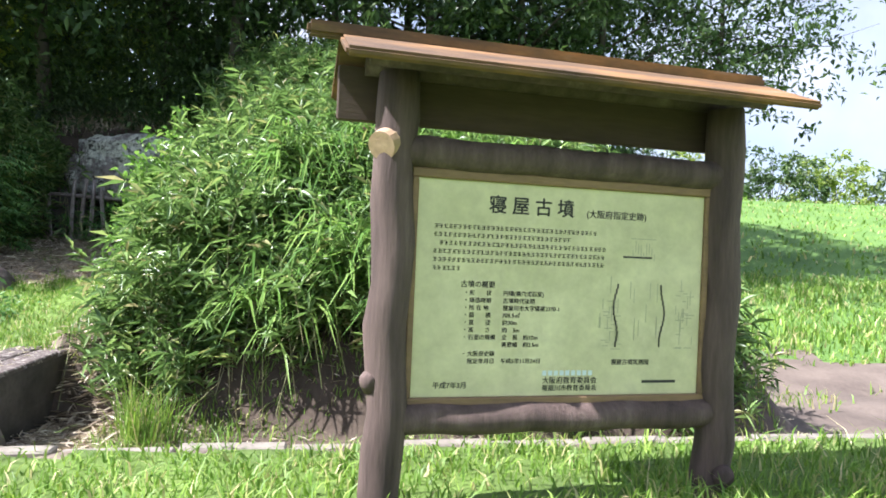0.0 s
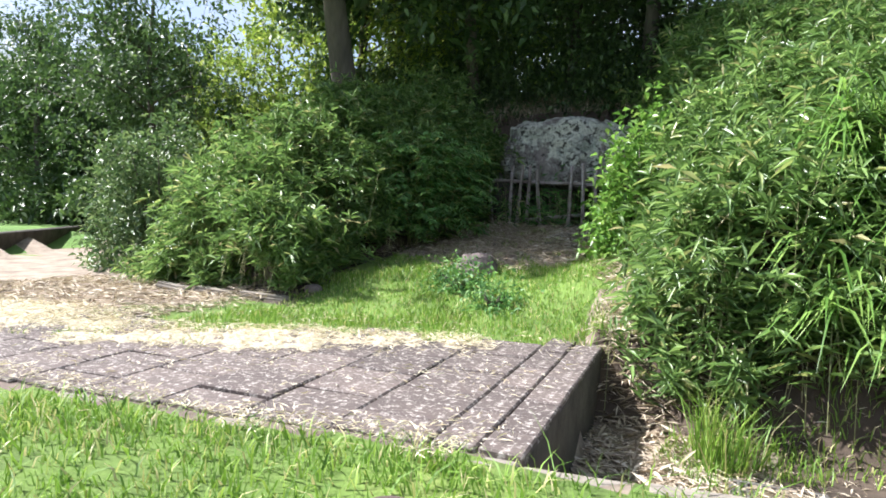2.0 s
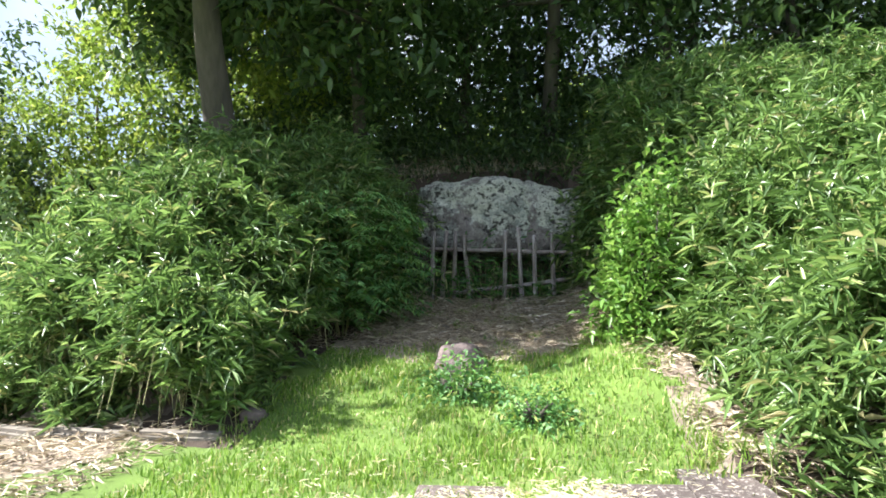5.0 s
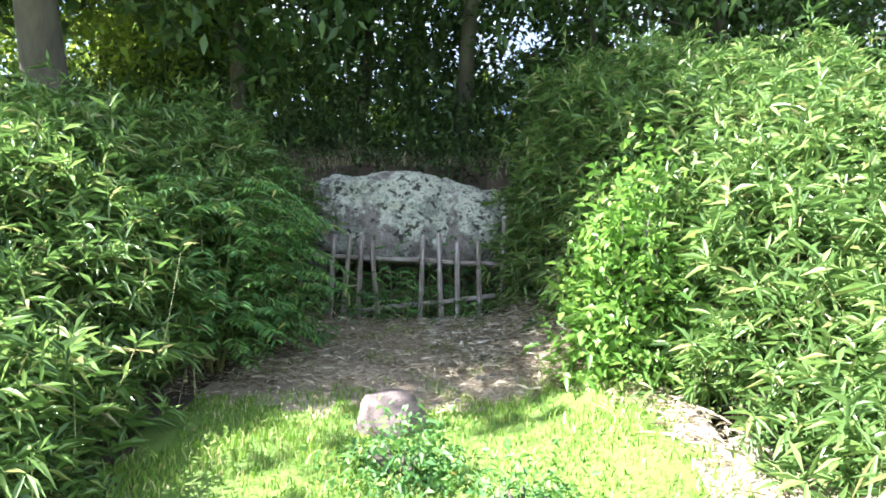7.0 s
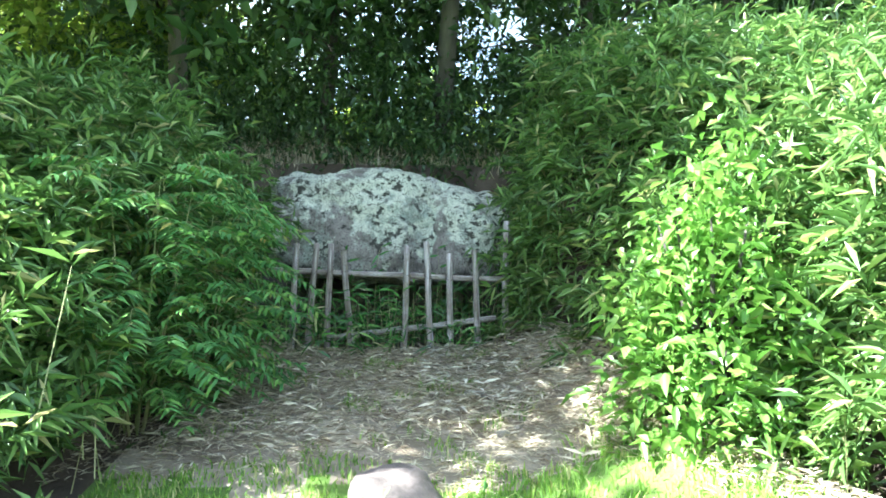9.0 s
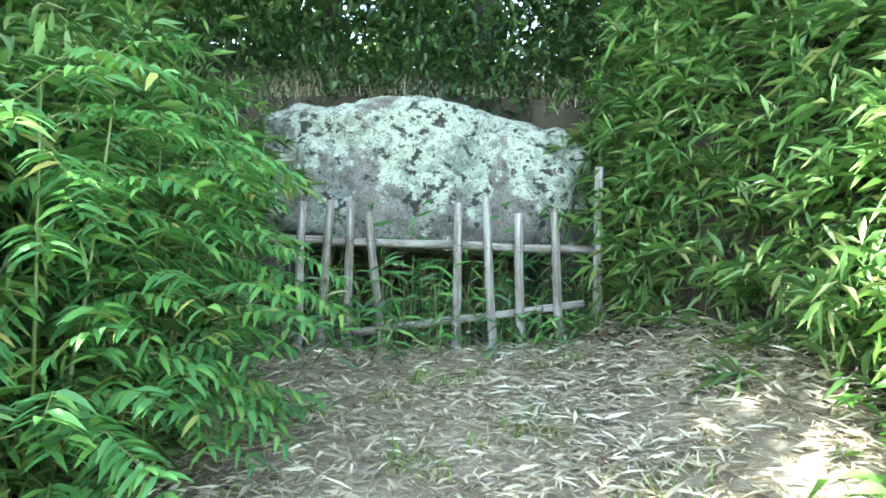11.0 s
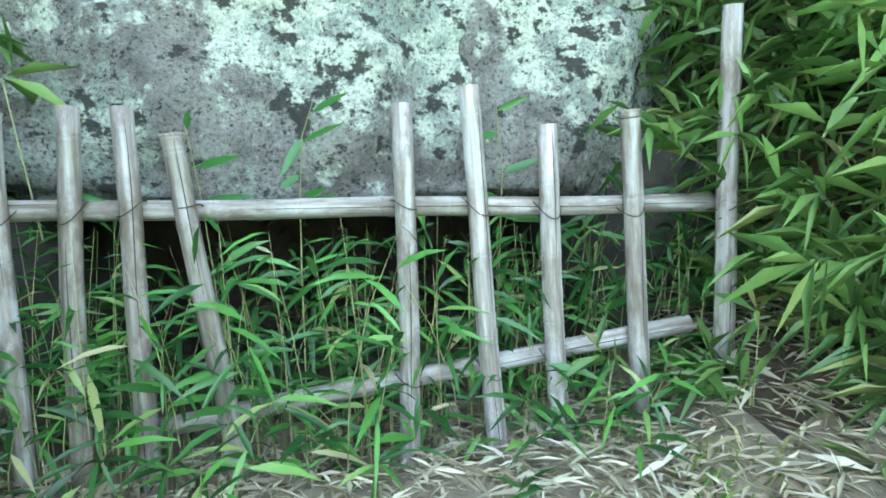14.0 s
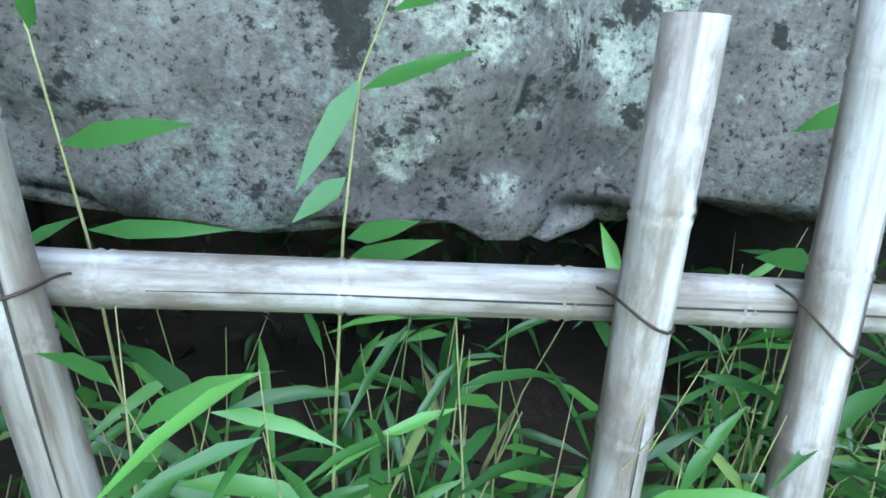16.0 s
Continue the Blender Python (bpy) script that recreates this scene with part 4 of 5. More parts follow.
def build_sign():
    root = new("sign_board")
    root.matrix_basis = SIGN
    hw = 0.86
    for s, seed in ((-1, 1), (1, 2)):
        pts = [(s * hw + 0.012 * math.sin(i * 1.7 + seed), 0.01 * math.cos(i * 2.1 + seed), -0.3 + i * 0.19) for i in range(13)]
        V, F = tube(pts, [0.095 * (1 + 0.06 * math.sin(i * 2.3 + seed)) for i in range(13)], 20, True, 0.08, seed)
        mesh_ob("post", V, F, M_POST, True, root)
    for z, r in ((0.42, 0.075), (1.635, 0.075)):
        pts = [(-0.85 + 0.17 * i, 0.0, z + 0.006 * math.sin(i * 2.0)) for i in range(11)]
        if z < 1:
            pts = [(-0.8 + 0.16 * i, 0.0, z + 0.006 * math.sin(i * 2.0)) for i in range(11)]
        V, F = tube(pts, [r] * 11, 16, False, 0.05, 5)
        mesh_ob("crossbar", V, F, M_POST, True, root)
    V, F = tube([(-0.9, -0.045, 1.66), (-0.936, -0.088, 1.635)], [0.07, 0.066], 16)
    mesh_ob("log_end", V, F, M_CUT, False, root)
    V, F = tube([(-0.93, -0.02, 0.6), (-0.962, -0.03, 0.612), (-0.976, -0.034, 0.618)], [0.06, 0.036, 0.012], 12, True, 0.2, 4)
    mesh_ob("knot", V, F, M_POST, True, root)
    V, F = tube([(0.86, -0.085, 0.12), (0.86, -0.115, 0.12), (0.86, -0.118, 0.12)], [0.06, 0.05, 0.02], 12)
    mesh_ob("knot", V, F, M_POST, True, root)
    for y in (-0.2, 0.2):
        V, F = tube([(-1.0, y * 0.45, 2.03), (1.0, y * 0.45, 2.03)], [0.05, 0.05], 14, True, 0.04, 6)
        mesh_ob("purlin", V, F, M_POST, True, root)
    # framed notice
    box("backing", (1.58, 0.03, 1.09), pose(0, 0.02, 1.025), M_FRAME, root, 0.005)
    for z in (0.495, 1.545):
        box("frame", (1.56, 0.05, 0.045), pose(0, 0.0, z), M_FRAME, root, 0.006)
    for x in (-0.762, 0.762):
        box("frame", (0.03, 0.05, 1.005), pose(x, 0.0, 1.02), M_FRAME, root, 0.006)
    panel = box("panel", (1.494, 0.012, 1.005), pose(0, -0.001, 1.02), M_PANEL, root, 0.002)
    # gabled roof: two front boards overlapping, one back slope, ridge
    for y, z, a, t in ((-0.19, 2.03, 24, 0.04), (0.21, 2.03, -24, 0.04)):
        box("roof_board", (2.2, 0.46, t), pose(-0.03, y, z, a, 0, 0), M_ROOF, root, 0.012, 2)
    box("roof_ridge", (2.3, 0.2, 0.06), pose(-0.12, 0.02, 2.145, 14), M_ROOF, root, 0.015, 2)
    # fascia, coloured dark for the shade beneath the roof
    box("fascia", (2.12, 0.04, 0.25), pose(-0.06, 0.13, 1.9), M_SHADED_FASCIA, root, 0.006)
    # lettering
    for dx, dz in ((0, 0), (0.0035, 0), (0.0018, 0.003)):
        text_mesh("寝 屋 古 墳", 0.09, -0.41 + dx, 1.385 + dz, root, M_INK, y=-0.008 - dx * 0.1)
    for size, x, z, words in ((0.043, 0.09, 1.385, "(大阪府指定史跡)"), (0.033, -0.645, 0.56, "平成7年3月"), (0.03, 0.255, 0.668, "寝屋古墳実測図"), (0.036, -0.105, 0.578, "大阪府教育委員会"), (0.032, -0.105, 0.543, "寝屋川市教育委員会"), (0.034, -0.53, 1.03, "古墳の概要")):
        text_mesh(words, size, x, z, root, M_INK)
        text_mesh(words, size, x + 0.0018, z + 0.001, root, M_INK, y=-0.0082)
    rows = [("形　　状", "円墳(横穴式石室)"), ("築造時期", "古墳時代後期"), ("所 在 地", "寝屋川市大字寝屋2370-1"), ("面　　積", "705.5㎡"), ("直　　径", "約30m"), ("高　　さ", "約　3m"),
            ("石室の規模", "全　長　約10m"), ("", "奥壁幅　約2.5m"), ("大阪府史跡", ""), ("指定年月日", "平成5年11月24日")]
    for i, (a, b) in enumerate(rows):
        z = 0.993 - i * 0.0345 - (0.008 if i > 7 else 0)
        if a and i != 9:
            text_mesh("・", 0.03, -0.515, z, root, M_INK)
        for words, x in ((a, -0.485), (b, -0.32)):
            if words:
                text_mesh(words, 0.027, x, z, root, M_INK)
                text_mesh(words, 0.027, x + 0.0016, z + 0.001, root, M_INK, y=-0.0082)
    # text too small to read: short bars
    rng = np.random.default_rng(9)
    V, F = [], []

    def bar(x, z, w, h):
        o = len(V)
        V.extend([(x, -0.0085, z), (x + w, -0.0085, z), (x + w, -0.0085, z + h), (x, -0.0085, z + h)])
        F.append((o, o + 1, o + 2, o + 3))

    def line(x, z, chars, size):
        for c in range(chars):
            cx = x + c * size * 1.06
            for q in range(3):
                bar(cx + rng.uniform(0, 0.2) * size, z + q * size * 0.36, size * rng.uniform(0.5, 0.95), size * 0.13)
            bar(cx + size * rng.uniform(0.2, 0.6), z, size * 0.14, size * 0.85)

    for i, (ind, cnt) in enumerate([(0, 36), (0, 30), (1, 37), (0, 38), (0, 38), (0, 6)]):
        line(-0.667 + ind * 0.028, 1.298 - i * 0.0385, cnt, 0.0215)
    mesh_ob("small_print", V, F, M_INK, False, root)["kind"] = "stuff"
    # survey drawings: thin lines
    top = 1.54
    V, F = [], []
    for x in (0.265, 0.525):
        for i in range(12):
            bar(x + 0.012 * math.sin(i * 0.6 + x * 9), top - 0.5 - i * 0.026, 0.009, 0.027)
    bar(0.30, top - 0.345, 0.16, 0.009)
    bar(0.43, top - 0.965, 0.19, 0.014)
    mesh_ob("drawing_line", V, F, M_INK, False, root)["kind"] = "stuff"
    V, F = [], []
    for x0, x1, s in ((0.18, 0.26, 1), (0.60, 0.68, 2)):
        for i in range(14):
            bar(rng.uniform(x0, x1), top - 0.5 - rng.uniform(0, 0.3), rng.uniform(0.02, 0.06), 0.004)
            bar(rng.uniform(x0, x1 + 0.03), top - 0.5 - rng.uniform(0, 0.3), 0.004, rng.uniform(0.03, 0.09))
    for i in range(9):
        bar(rng.uniform(0.34, 0.5), top - 0.5 - rng.uniform(0, 0.3), 0.004, rng.uniform(0.04, 0.12))
        bar(0.35 + 0.015 * i, top - 0.375 + rng.uniform(0, 0.06), 0.004, rng.uniform(0.03, 0.07))
    bar(0.34, top - 0.25, 0.14, 0.004)
    mesh_ob("faint_drawing", V, F, M_PALE, False, root)["kind"] = "stuff"
    V, F = [], []
    for i in range(9):
        bar(-0.105 + i * 0.03, top - 0.925, 0.022, 0.024)
    mesh_ob("pale_patch", V, F, M_BLUEP, False, root)["kind"] = "stuff"
    tagged(root, "roofed log-framed notice board with yellow history panel", "sign")


build_sign()

# round-topped wooden stump post
V, F = tube([(0, 0, -0.2), (0, 0, 0.05), (0, 0, 0.3), (0, 0, 0.4), (0, 0, 0.45), (0, 0, 0.468)], [0.15, 0.15, 0.148, 0.135, 0.09, 0.03], 24, True, 0.03, 3)
ob = mesh_ob("bollard", V, F, M_POST, True)
ob.location = (-3.12, 1.75, 0.03)
tagged(ob, "short dark round-topped wooden bollard in the lawn", "bollard")

# kerb in front of terrace and ditch, terrace side wall
for i, x in enumerate(np.arange(-9.4, 5.4, 0.61)):
    k = box("kerb", (0.6, 0.12, 0.75), pose(x + 0.3, kerb_y(x + 0.3) + 0.06, -0.328 + 0.01 * math.sin(i * 3), 0, 0.4 * math.sin(i * 5), math.degrees(math.atan(0.2))), M_CONC, None, 0.012)
    tagged(k, "weathered concrete kerb stone along the lawn", "kerb", "kerb stones along the lawn", "structure")
wall = box("retaining_wall", (0.16, 2.95, 0.74), pose(edge_x(4.83) - 0.085, 4.83, -0.31, 0, 0, math.degrees(math.atan(0.134))), M_SHADED_WALL, None, 0.015)
tagged(wall, "concrete side wall of the paved terrace", "wall", kind="structure")

low = box("low_wall", (18.0, 0.3, 0.8), pose(-22.0, 10.3, -0.03, 0, 0, math.degrees(math.atan2(-0.76, 0.65))), M_SHADED_WALL, None, 0.03)
tagged(low, "dark weathered low wall holding up the far lawn", "wall", kind="structure")

# iron drain grate on the ditch floor
grate = new("drain_grate")
grate.matrix_basis = pose(-2.12, 4.98, -0.535, 0, 0, 8)
for s in (-0.2, 0.2):
    box("rim", (0.62, 0.03, 0.05), pose(0, s, 0), M_IRON, grate, 0.004)
for s in (-0.3, 0.3):
    box("rim", (0.03, 0.37, 0.05), pose(s, 0, 0), M_IRON, grate, 0.004)
for i in range(11):
    box("bar", (0.018, 0.37, 0.035), pose(-0.25 + 0.05 * i, 0, 0), M_IRON, grate, 0.003)
for s in (-0.07, 0.07):
    box("cross_bar", (0.57, 0.014, 0.03), pose(0, s, -0.004), M_IRON, grate, 0.002)
tagged(grate, "rusty iron drain grate set in the ditch floor", "grate")


# ---- boulders ----
def rock(name, label, size, m, mat, seed, rough=0.12, flat=None, sub=5, cat="boulder"):
    bm = bmesh.new()
    bmesh.ops.create_icosphere(bm, subdivisions=sub, radius=1.0)
    for v in bm.verts:
        p = v.co.normalized()
        q = Vector((math.copysign(abs(p.x) ** 0.75, p.x), math.copysign(abs(p.y) ** 0.75, p.y), math.copysign(abs(p.z) ** 0.75, p.z)))
        d = 1 + rough * (noise.noise(p * 1.6 + Vector((seed, 0, 0))) + 0.5 * noise.noise(p * 4 + Vector((0, seed, 0))) + 0.22 * noise.noise(p * 11) + 0.12 * noise.noise(p * 26))
        q *= d
        if flat is not None and q.z < flat:
            q.z = flat + (q.z - flat) * 0.12 + 0.085 * noise.noise(p * 5 + Vector((3, seed, 1))) + 0.035 * noise.noise(p * 14 + Vector((1, 2, seed)))
        v.co = Vector((q.x * size[0], q.y * size[1], q.z * size[2]))
    me = bpy.data.meshes.new(name)
    bm.to_mesh(me)
    bm.free()
    me.polygons.foreach_set("use_smooth", np.ones(len(me.polygons), dtype=bool))
    me.materials.append(mat)
    ob = new(name, me)
    ob.matrix_basis = m
    return tagged(ob, label, cat)


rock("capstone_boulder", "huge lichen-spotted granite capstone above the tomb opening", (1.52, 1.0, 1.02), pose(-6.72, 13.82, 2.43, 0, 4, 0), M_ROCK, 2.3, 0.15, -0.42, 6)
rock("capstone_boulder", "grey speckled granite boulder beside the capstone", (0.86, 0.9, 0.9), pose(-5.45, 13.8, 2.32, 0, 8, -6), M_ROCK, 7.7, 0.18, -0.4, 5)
rock("side_stone", "upright stone supporting the capstone, coloured dark as in shade", (0.42, 0.95, 0.7), pose(-7.95, 13.75, 1.5), M_SHADE_STONE, 5.1, 0.15, None, 4, "stone")
rock("side_stone", "upright stone supporting the capstone, coloured dark as in shade", (0.5, 0.95, 0.75), pose(-4.72, 13.75, 1.55), M_SHADE_STONE, 6.4, 0.15, None, 4, "stone")
rock("grass_stone", "weathered grey stone half buried in the grass", (0.31, 0.27, 0.34), pose(-6.23, 8.6, 0.38), M_STONE, 8.2, 0.16, None, 4, "stone")
rock("path_stone", "small pale stone at the foot of the thicket", (0.14, 0.1, 0.09), pose(-8.0, 7.0, 0.16), M_STONE, 3.2, 0.16, None, 3, "stone")
for x, y, a in ((-8.45, 6.52, 10), (-9.3, 6.42, 3), (-10.15, 6.38, -5)):
    e = box("edging_stone", (0.8, 0.16, 0.3), pose(x, y, -0.02, 4, 2, a), M_CONC, None, 0.035, 2)
    tagged(e, "worn concrete edging stone at the foot of the thicket", "edging", "edging stones below the thicket", "structure")
_rng = np.random.default_rng(55)
for i in range(16):
    x, y = -6.05 + _rng.normal() * 0.45, 10.2 + _rng.normal() * 0.35
    k = float(_rng.uniform(0.02, 0.055))
    rock("pebble", "small pale stone on the trodden ground", (k * 1.3, k, k * 0.7), pose(x, y, float(ground(x, y)) + k * 0.2, 0, 0, i * 40), M_CONC, i * 1.3, 0.2, None, 2, "stone")["group"] = "pebbles on the approach"
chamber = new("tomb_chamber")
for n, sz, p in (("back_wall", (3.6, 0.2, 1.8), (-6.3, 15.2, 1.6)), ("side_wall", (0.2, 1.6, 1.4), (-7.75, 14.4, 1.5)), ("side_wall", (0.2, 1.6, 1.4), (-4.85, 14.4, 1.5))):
    box(n, sz, pose(*p), M_SHADE_STONE, chamber, 0.03)
tagged(chamber, "stone burial chamber beneath the capstone, its shade put into the colour", "chamber", kind="structure")


# ---- bamboo fence ----
def culm(p0, p1, r, seed, name, parent):
    """A weathered bamboo pole with swollen nodes, a sawn hollow top and a split."""
    p0, p1 = Vector(p0), Vector(p1)
    l = (p1 - p0).length
    stations, s = [(0.0, 1.0)], 0.1 + 0.1 * ((seed * 7) % 3)
    while s < l - 0.04:
        stations += [(s - 0.014, 1.0), (s - 0.006, 1.06), (s, 0.955), (s + 0.007, 1.055), (s + 0.016, 1.0)]
        s += 0.27 + 0.03 * math.sin(seed * 3 + s * 5)
    stations += [(l - 0.03, 1.0), (l - 0.022, 1.13), (l - 0.014, 1.0), (l - 0.008, 1.16), (l, 1.14)] if seed in (1, 4, 8) else [(l, 1.0)]
    pts = [Vector((0.005 * math.sin(a * 4 + seed), 0.004 * math.cos(a * 5 + seed), a)) for a, _ in stations]
    rad = [r * k * (1 - 0.06 * a / l) for a, k in stations]
    pts += [pts[-1] - Vector((0, 0, 0.0005)), pts[-1] - Vector((0, 0, 0.06))]
    rad += [r * 0.8, r * 0.76]
    V, F = tube(pts, rad, 20, True, 0.02, seed)
    m = Matrix.Translation(p0) @ (p1 - p0).to_track_quat("Z", "Y").to_matrix().to_4x4()
    ob = mesh_ob(name, V, F, M_BAMBOO, True, parent)
    ob.matrix_basis = m
    # drying splits: thin dark wedges along the grain on the open side
    front = m.to_3x3().inverted() @ Vector((0.25 * math.sin(seed * 2.3), -1, 0.3 if abs((p1 - p0).z) < 0.5 else 0))
    a0 = math.atan2(front.y, front.x)
    V, F = [], []
    for q, (lo, hi) in enumerate((((0.45, 0.97), (0.12, 0.3)), ((0.6, 0.98),), ((0.3, 0.7),))[seed % 3]):
        n, o = 9, len(V)
        for i in range(n):
            z = l * (lo + (hi - lo) * i / (n - 1))
            w = 0.0019 * math.sin(math.pi * (0.1 + 0.8 * i / (n - 1))) / r
            c = a0 + (0.25 - 0.55 * q) + 0.05 * math.sin(z * 9 + seed)
            rr = r * 1.012
            cx, cy = 0.005 * math.sin(z * 4 + seed), 0.004 * math.cos(z * 5 + seed)
            V += [(cx + rr * math.cos(c - w), cy + rr * math.sin(c - w), z), (cx + rr * math.cos(c + w), cy + rr * math.sin(c + w), z)]
        F += [(o + 2 * i, o + 2 * i + 1, o + 2 * i + 3, o + 2 * i + 2) for i in range(n - 1)]
    sp = mesh_ob("split", V, F, M_CRACK, False, ob)
    sp["kind"] = "stuff"
    return ob


M_CRACK, _, _b = mat_new("dark_split", 0.9)
_b.inputs["Base Color"].default_value = (0.035, 0.028, 0.024, 1)
fence = new("bamboo_fence")
POSTS = [((-7.417, 2.327), (-7.474, 0.87)), ((-7.179, 2.338), (-7.29, 0.87)), ((-7.01, 2.33), (-7.048, 0.86)), ((-6.857, 2.234), (-6.734, 0.89)), ((-6.092, 2.303), (-6.14, 0.72)), ((-5.866, 2.354), (-5.804, 0.82)), ((-5.595, 2.212), (-5.576, 1.04)), ((-5.294, 2.25), (-5.25, 1.06)), ((-4.911, 2.597), (-4.939, 1.26)), ((-7.953, 2.012), (-7.878, 0.89))]


def fence_y(x):
    return 12.47 - 0.09 * (x + 6.1)


for i, ((tx, tz), (bx, bz)) in enumerate(POSTS):
    culm((bx, fence_y(bx) - 0.07, bz), (tx, fence_y(tx) - 0.07, tz), 0.038 if i else 0.036, i + 1, "post", fence)
culm((-8.2, fence_y(-8.2), 2.035), (-4.87, fence_y(-4.87), 1.893), 0.037, 21, "rail", fence)
culm((-7.03, fence_y(-7.03), 1.2), (-5.03, fence_y(-5.03), 1.435), 0.036, 22, "rail", fence)
for i, ((tx, tz), (bx, bz)) in enumerate(POSTS[:9]):
    for k, zr in enumerate((1.955 - 0.043 * (tx + 6.3), 1.31 + 0.117 * (tx + 6.1))):
        if k and i not in (3, 4, 5, 6):
            continue
        t = (zr - bz) / (tz - bz)
        x = bx + (tx - bx) * t
        ring = [(x + 0.046 * math.cos(a), fence_y(x) - 0.035 + 0.078 * math.sin(a), zr - 0.005 + 0.028 * math.sin(a + i) + 0.012 * math.cos(2 * a)) for a in np.linspace(0, 2 * math.pi, 20)]
        V, F = tube(ring, [0.0022] * 20, 5, False)
        mesh_ob("binding_wire", V, F, M_WIRE, True, fence)
tagged(fence, "weathered grey bamboo pole fence before the tomb opening", "fence")


def fence_sasa(count, seed):
    """Young dwarf bamboo growing through the fence: thin stalks with single long leaves."""
    rng = np.random.default_rng(seed)
    root = new("young_bamboo")
    LV, stalks = [], []
    for i in range(count):
        x, y = rng.uniform(-7.7, -4.9), 12.55 + rng.normal() * 0.24
        if y < 12.34 and (x < -7.1 or x > -5.3):
            y += 0.3
        z = float(ground(x, y))
        h = rng.uniform(0.35, 1.0) if y > 12.4 else rng.uniform(0.1, 0.4) + (0.55 if rng.random() < 0.06 else 0)
        dx, dy = rng.normal() * 0.12, rng.normal() * 0.1 - 0.05
        if y + dy > 12.8:
            h = min(h, 0.8)
        pts = [np.array([x + dx * t * t, y + dy * t * t, z + h * t]) for t in (0, 0.35, 0.7, 1.0)]
        stalks.append(tube([p.tolist() for p in pts], [0.0028, 0.0024, 0.0018, 0.0008], 4, False))
        k = rng.integers(4, 8)
        t = rng.uniform(0.4, 1.0, k)
        P = np.array([x, y, z]) + np.stack([dx * t * t, dy * t * t, h * t], 1)
        D = unit(np.stack([rng.normal(size=k), rng.normal(size=k) * 0.8 - 0.2, rng.uniform(-0.7, 1.1, k)], 1))
        L = rng.uniform(0.12, 0.25, k)
        LV.append(leaf_verts8(P, D, L, L * rng.uniform(0.085, 0.135, k), rng, 0.15, 0.28, (0, -0.6, 0.8)))
    soup("leaves", np.concatenate(LV), 8, LEAF8, M_YOUNG_SHADED, root)["kind"] = "stuff"
    V, F = join_tubes(stalks)
    mesh_ob("stalks", V, F, M_CULM, True, root)
    return tagged(root, "young green dwarf bamboo growing through the fence", "bamboo")


fence_sasa(270, 401)


def sprig(stem, leaves, seed):
    """One bamboo shoot with a few long leaves, standing before the capstone."""
    rng = np.random.default_rng(seed)
    root = new("bamboo_shoot")
    V, F = tube(stem, [0.0035 - 0.0006 * i for i in range(len(stem))], 6, False)
    mesh_ob("stalk", V, F, M_CULM, True, root)
    for base, tip, w in leaves:
        b, t = np.array([base]), np.array([tip])
        l = np.linalg.norm(t - b, axis=1)
        soup("leaf", leaf_verts8(b, unit(t - b), l, l * w, rng, 0.12, 0.02, (0, -1.3, 0.6)), 8, LEAF8, M_YOUNG_SHADED, root, True)
    tagged(root, "slender green bamboo shoot with long leaves before the boulder", "bamboo", "bamboo shoots before the boulder")


sprig([(-6.50, 12.62, 1.2), (-6.48, 12.62, 1.7), (-6.465, 12.62, 2.0), (-6.44, 12.62, 2.22), (-6.385, 12.6, 2.36)],
      [((-6.44, 12.62, 2.215), (-6.53, 12.58, 2.07), 0.2), ((-6.44, 12.62, 2.2), (-6.285, 12.58, 2.262), 0.17), ((-6.40, 12.6, 2.3), (-6.26, 12.56, 2.37), 0.2), ((-6.46, 12.62, 2.08), (-6.535, 12.57, 2.03), 0.3), ((-6.46, 12.62, 1.99), (-6.36, 12.57, 2.03), 0.25), ((-6.47, 12.62, 1.95), (-6.33, 12.55, 2.01), 0.2)], 1)
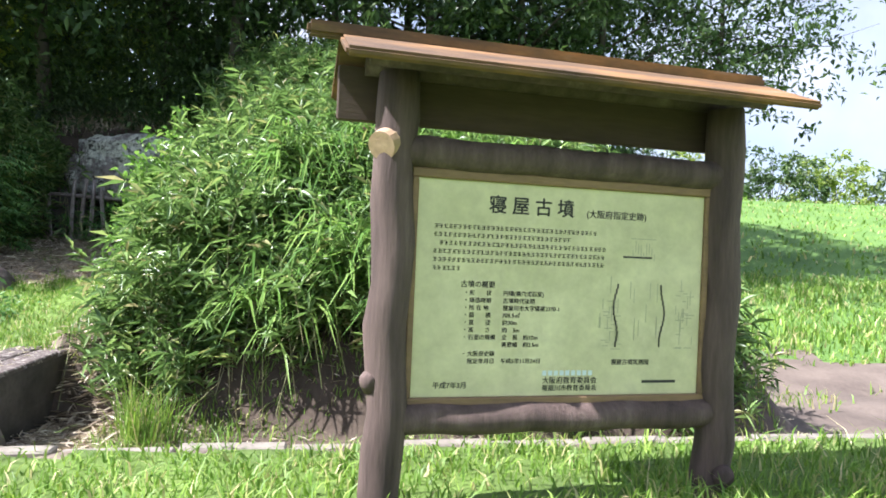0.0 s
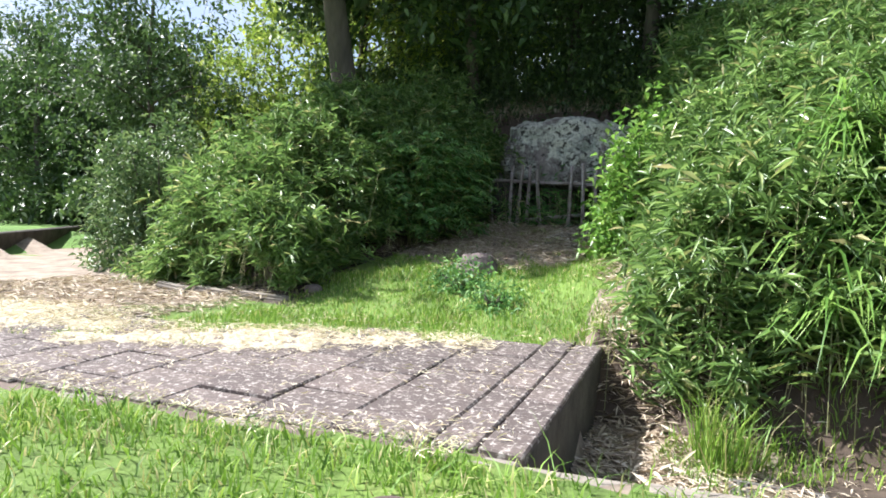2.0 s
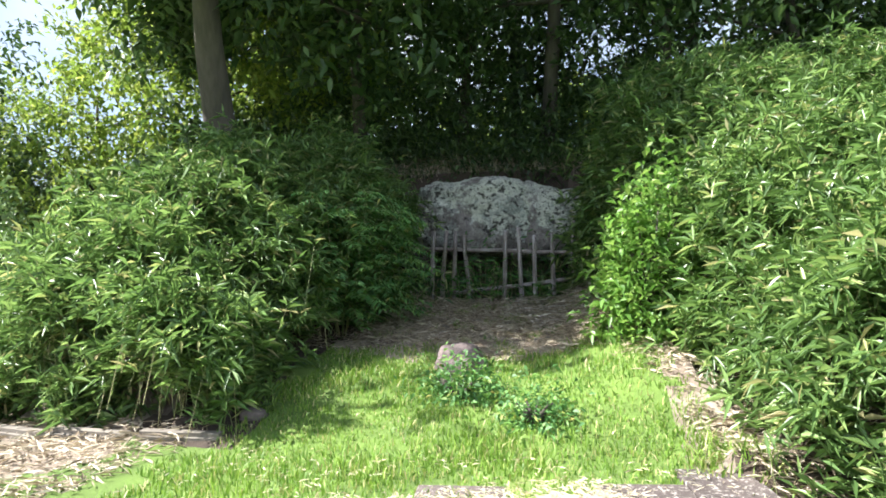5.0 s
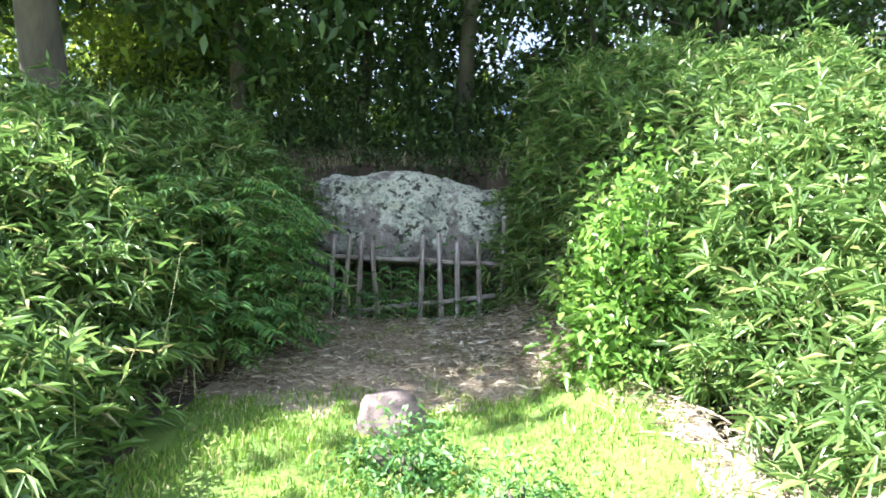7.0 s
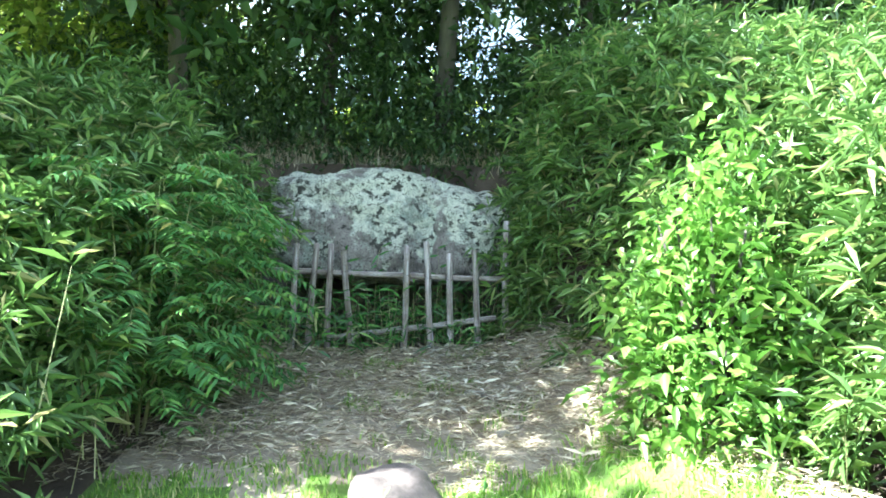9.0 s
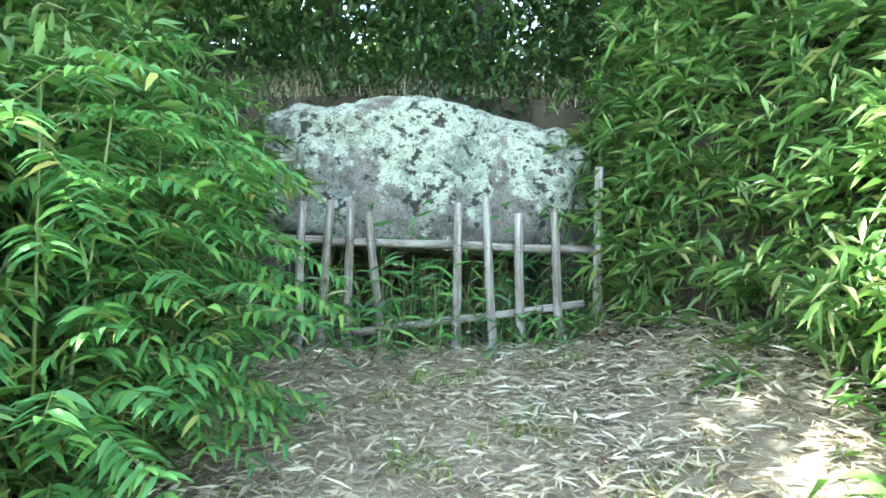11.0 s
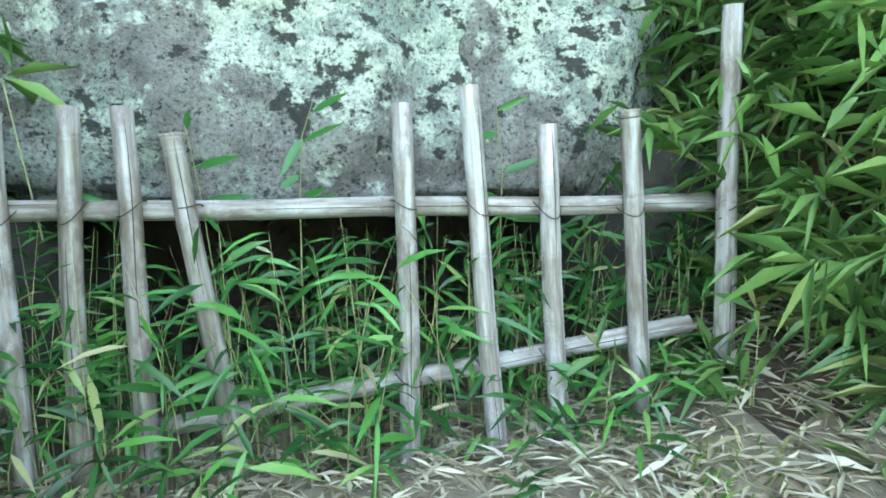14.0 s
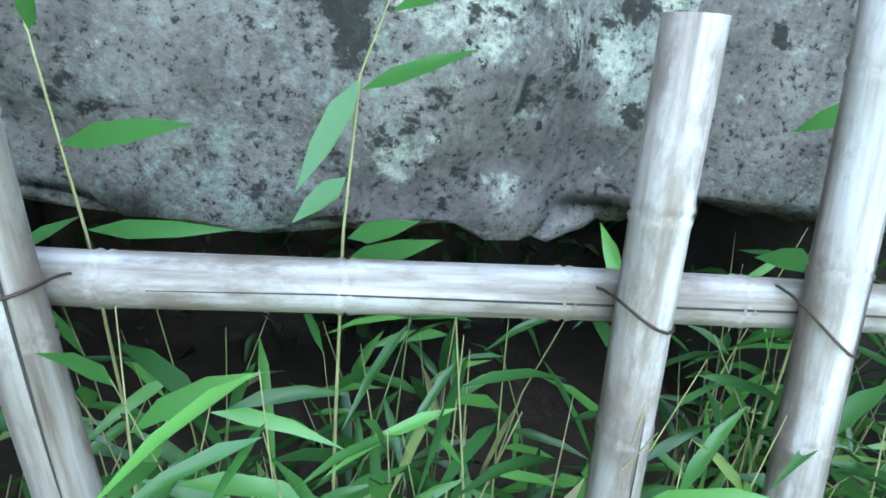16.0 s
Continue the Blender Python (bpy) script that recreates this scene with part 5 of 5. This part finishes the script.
sprig([(-6.80, 12.66, 1.2), (-6.80, 12.66, 1.7), (-6.815, 12.65, 1.99), (-6.845, 12.63, 2.28)],
      [((-6.815, 12.65, 2.0), (-6.61, 12.6, 2.015), 0.13), ((-6.82, 12.65, 2.02), (-6.95, 12.58, 1.95), 0.25), ((-6.83, 12.64, 2.12), (-6.65, 12.58, 2.16), 0.2), ((-6.84, 12.63, 2.26), (-6.82, 12.6, 2.33), 0.4)], 2)
sprig([(-5.75, 12.6, 1.2), (-5.72, 12.58, 1.7), (-5.70, 12.56, 2.05), (-5.72, 12.54, 2.3)],
      [((-5.71, 12.57, 1.95), (-5.88, 12.5, 1.99), 0.2), ((-5.70, 12.56, 2.05), (-5.55, 12.5, 2.1), 0.2), ((-5.71, 12.55, 2.2), (-5.86, 12.5, 2.17), 0.2), ((-5.72, 12.54, 2.28), (-5.6, 12.5, 2.33), 0.2), ((-5.71, 12.56, 1.88), (-5.5, 12.5, 1.86), 0.15)], 3)



def paving():
    root = new("paved_terrace")
    tagged(root, "old dark stone slab terrace with grassy joints", "paving", kind="structure")
    rng = np.random.default_rng(77)
    meshes = {}
    a = math.degrees(math.atan(0.134))
    cols = [0.27, 0.27, 0.62, 0.62, 0.62, 0.62, 0.62, 0.62, 0.62, 0.62]
    off = 0.0
    for c, w in enumerate(cols):
        mid = off + w / 2
        y = kerb_y(-3.3 - mid) + 0.112
        first = 0.35 + 0.3 * (c % 2)
        while y < 6.25:
            l = min(first if first else 0.62, 6.32 - y)
            first = 0.62
            key = (w, round(l, 2))
            yc = y + l / 2
            if l > 0.12 and yc < grass_y(edge_x(yc) - mid) + 0.15:
                if key not in meshes:
                    s = box("slab", (w - 0.015, l - 0.03, 0.09), pose(0, 0, 0), M_SLAB, None, 0.012)
                    meshes[key] = s.data
                    bpy.data.objects.remove(s)
                ob = new("slab", meshes[key])
                ob.parent = root
                ob.matrix_basis = pose(edge_x(yc) - mid, yc, 0.045 + rng.normal() * 0.004, rng.normal() * 0.4, rng.normal() * 0.4, a)
            y += l
        off += w


paving()
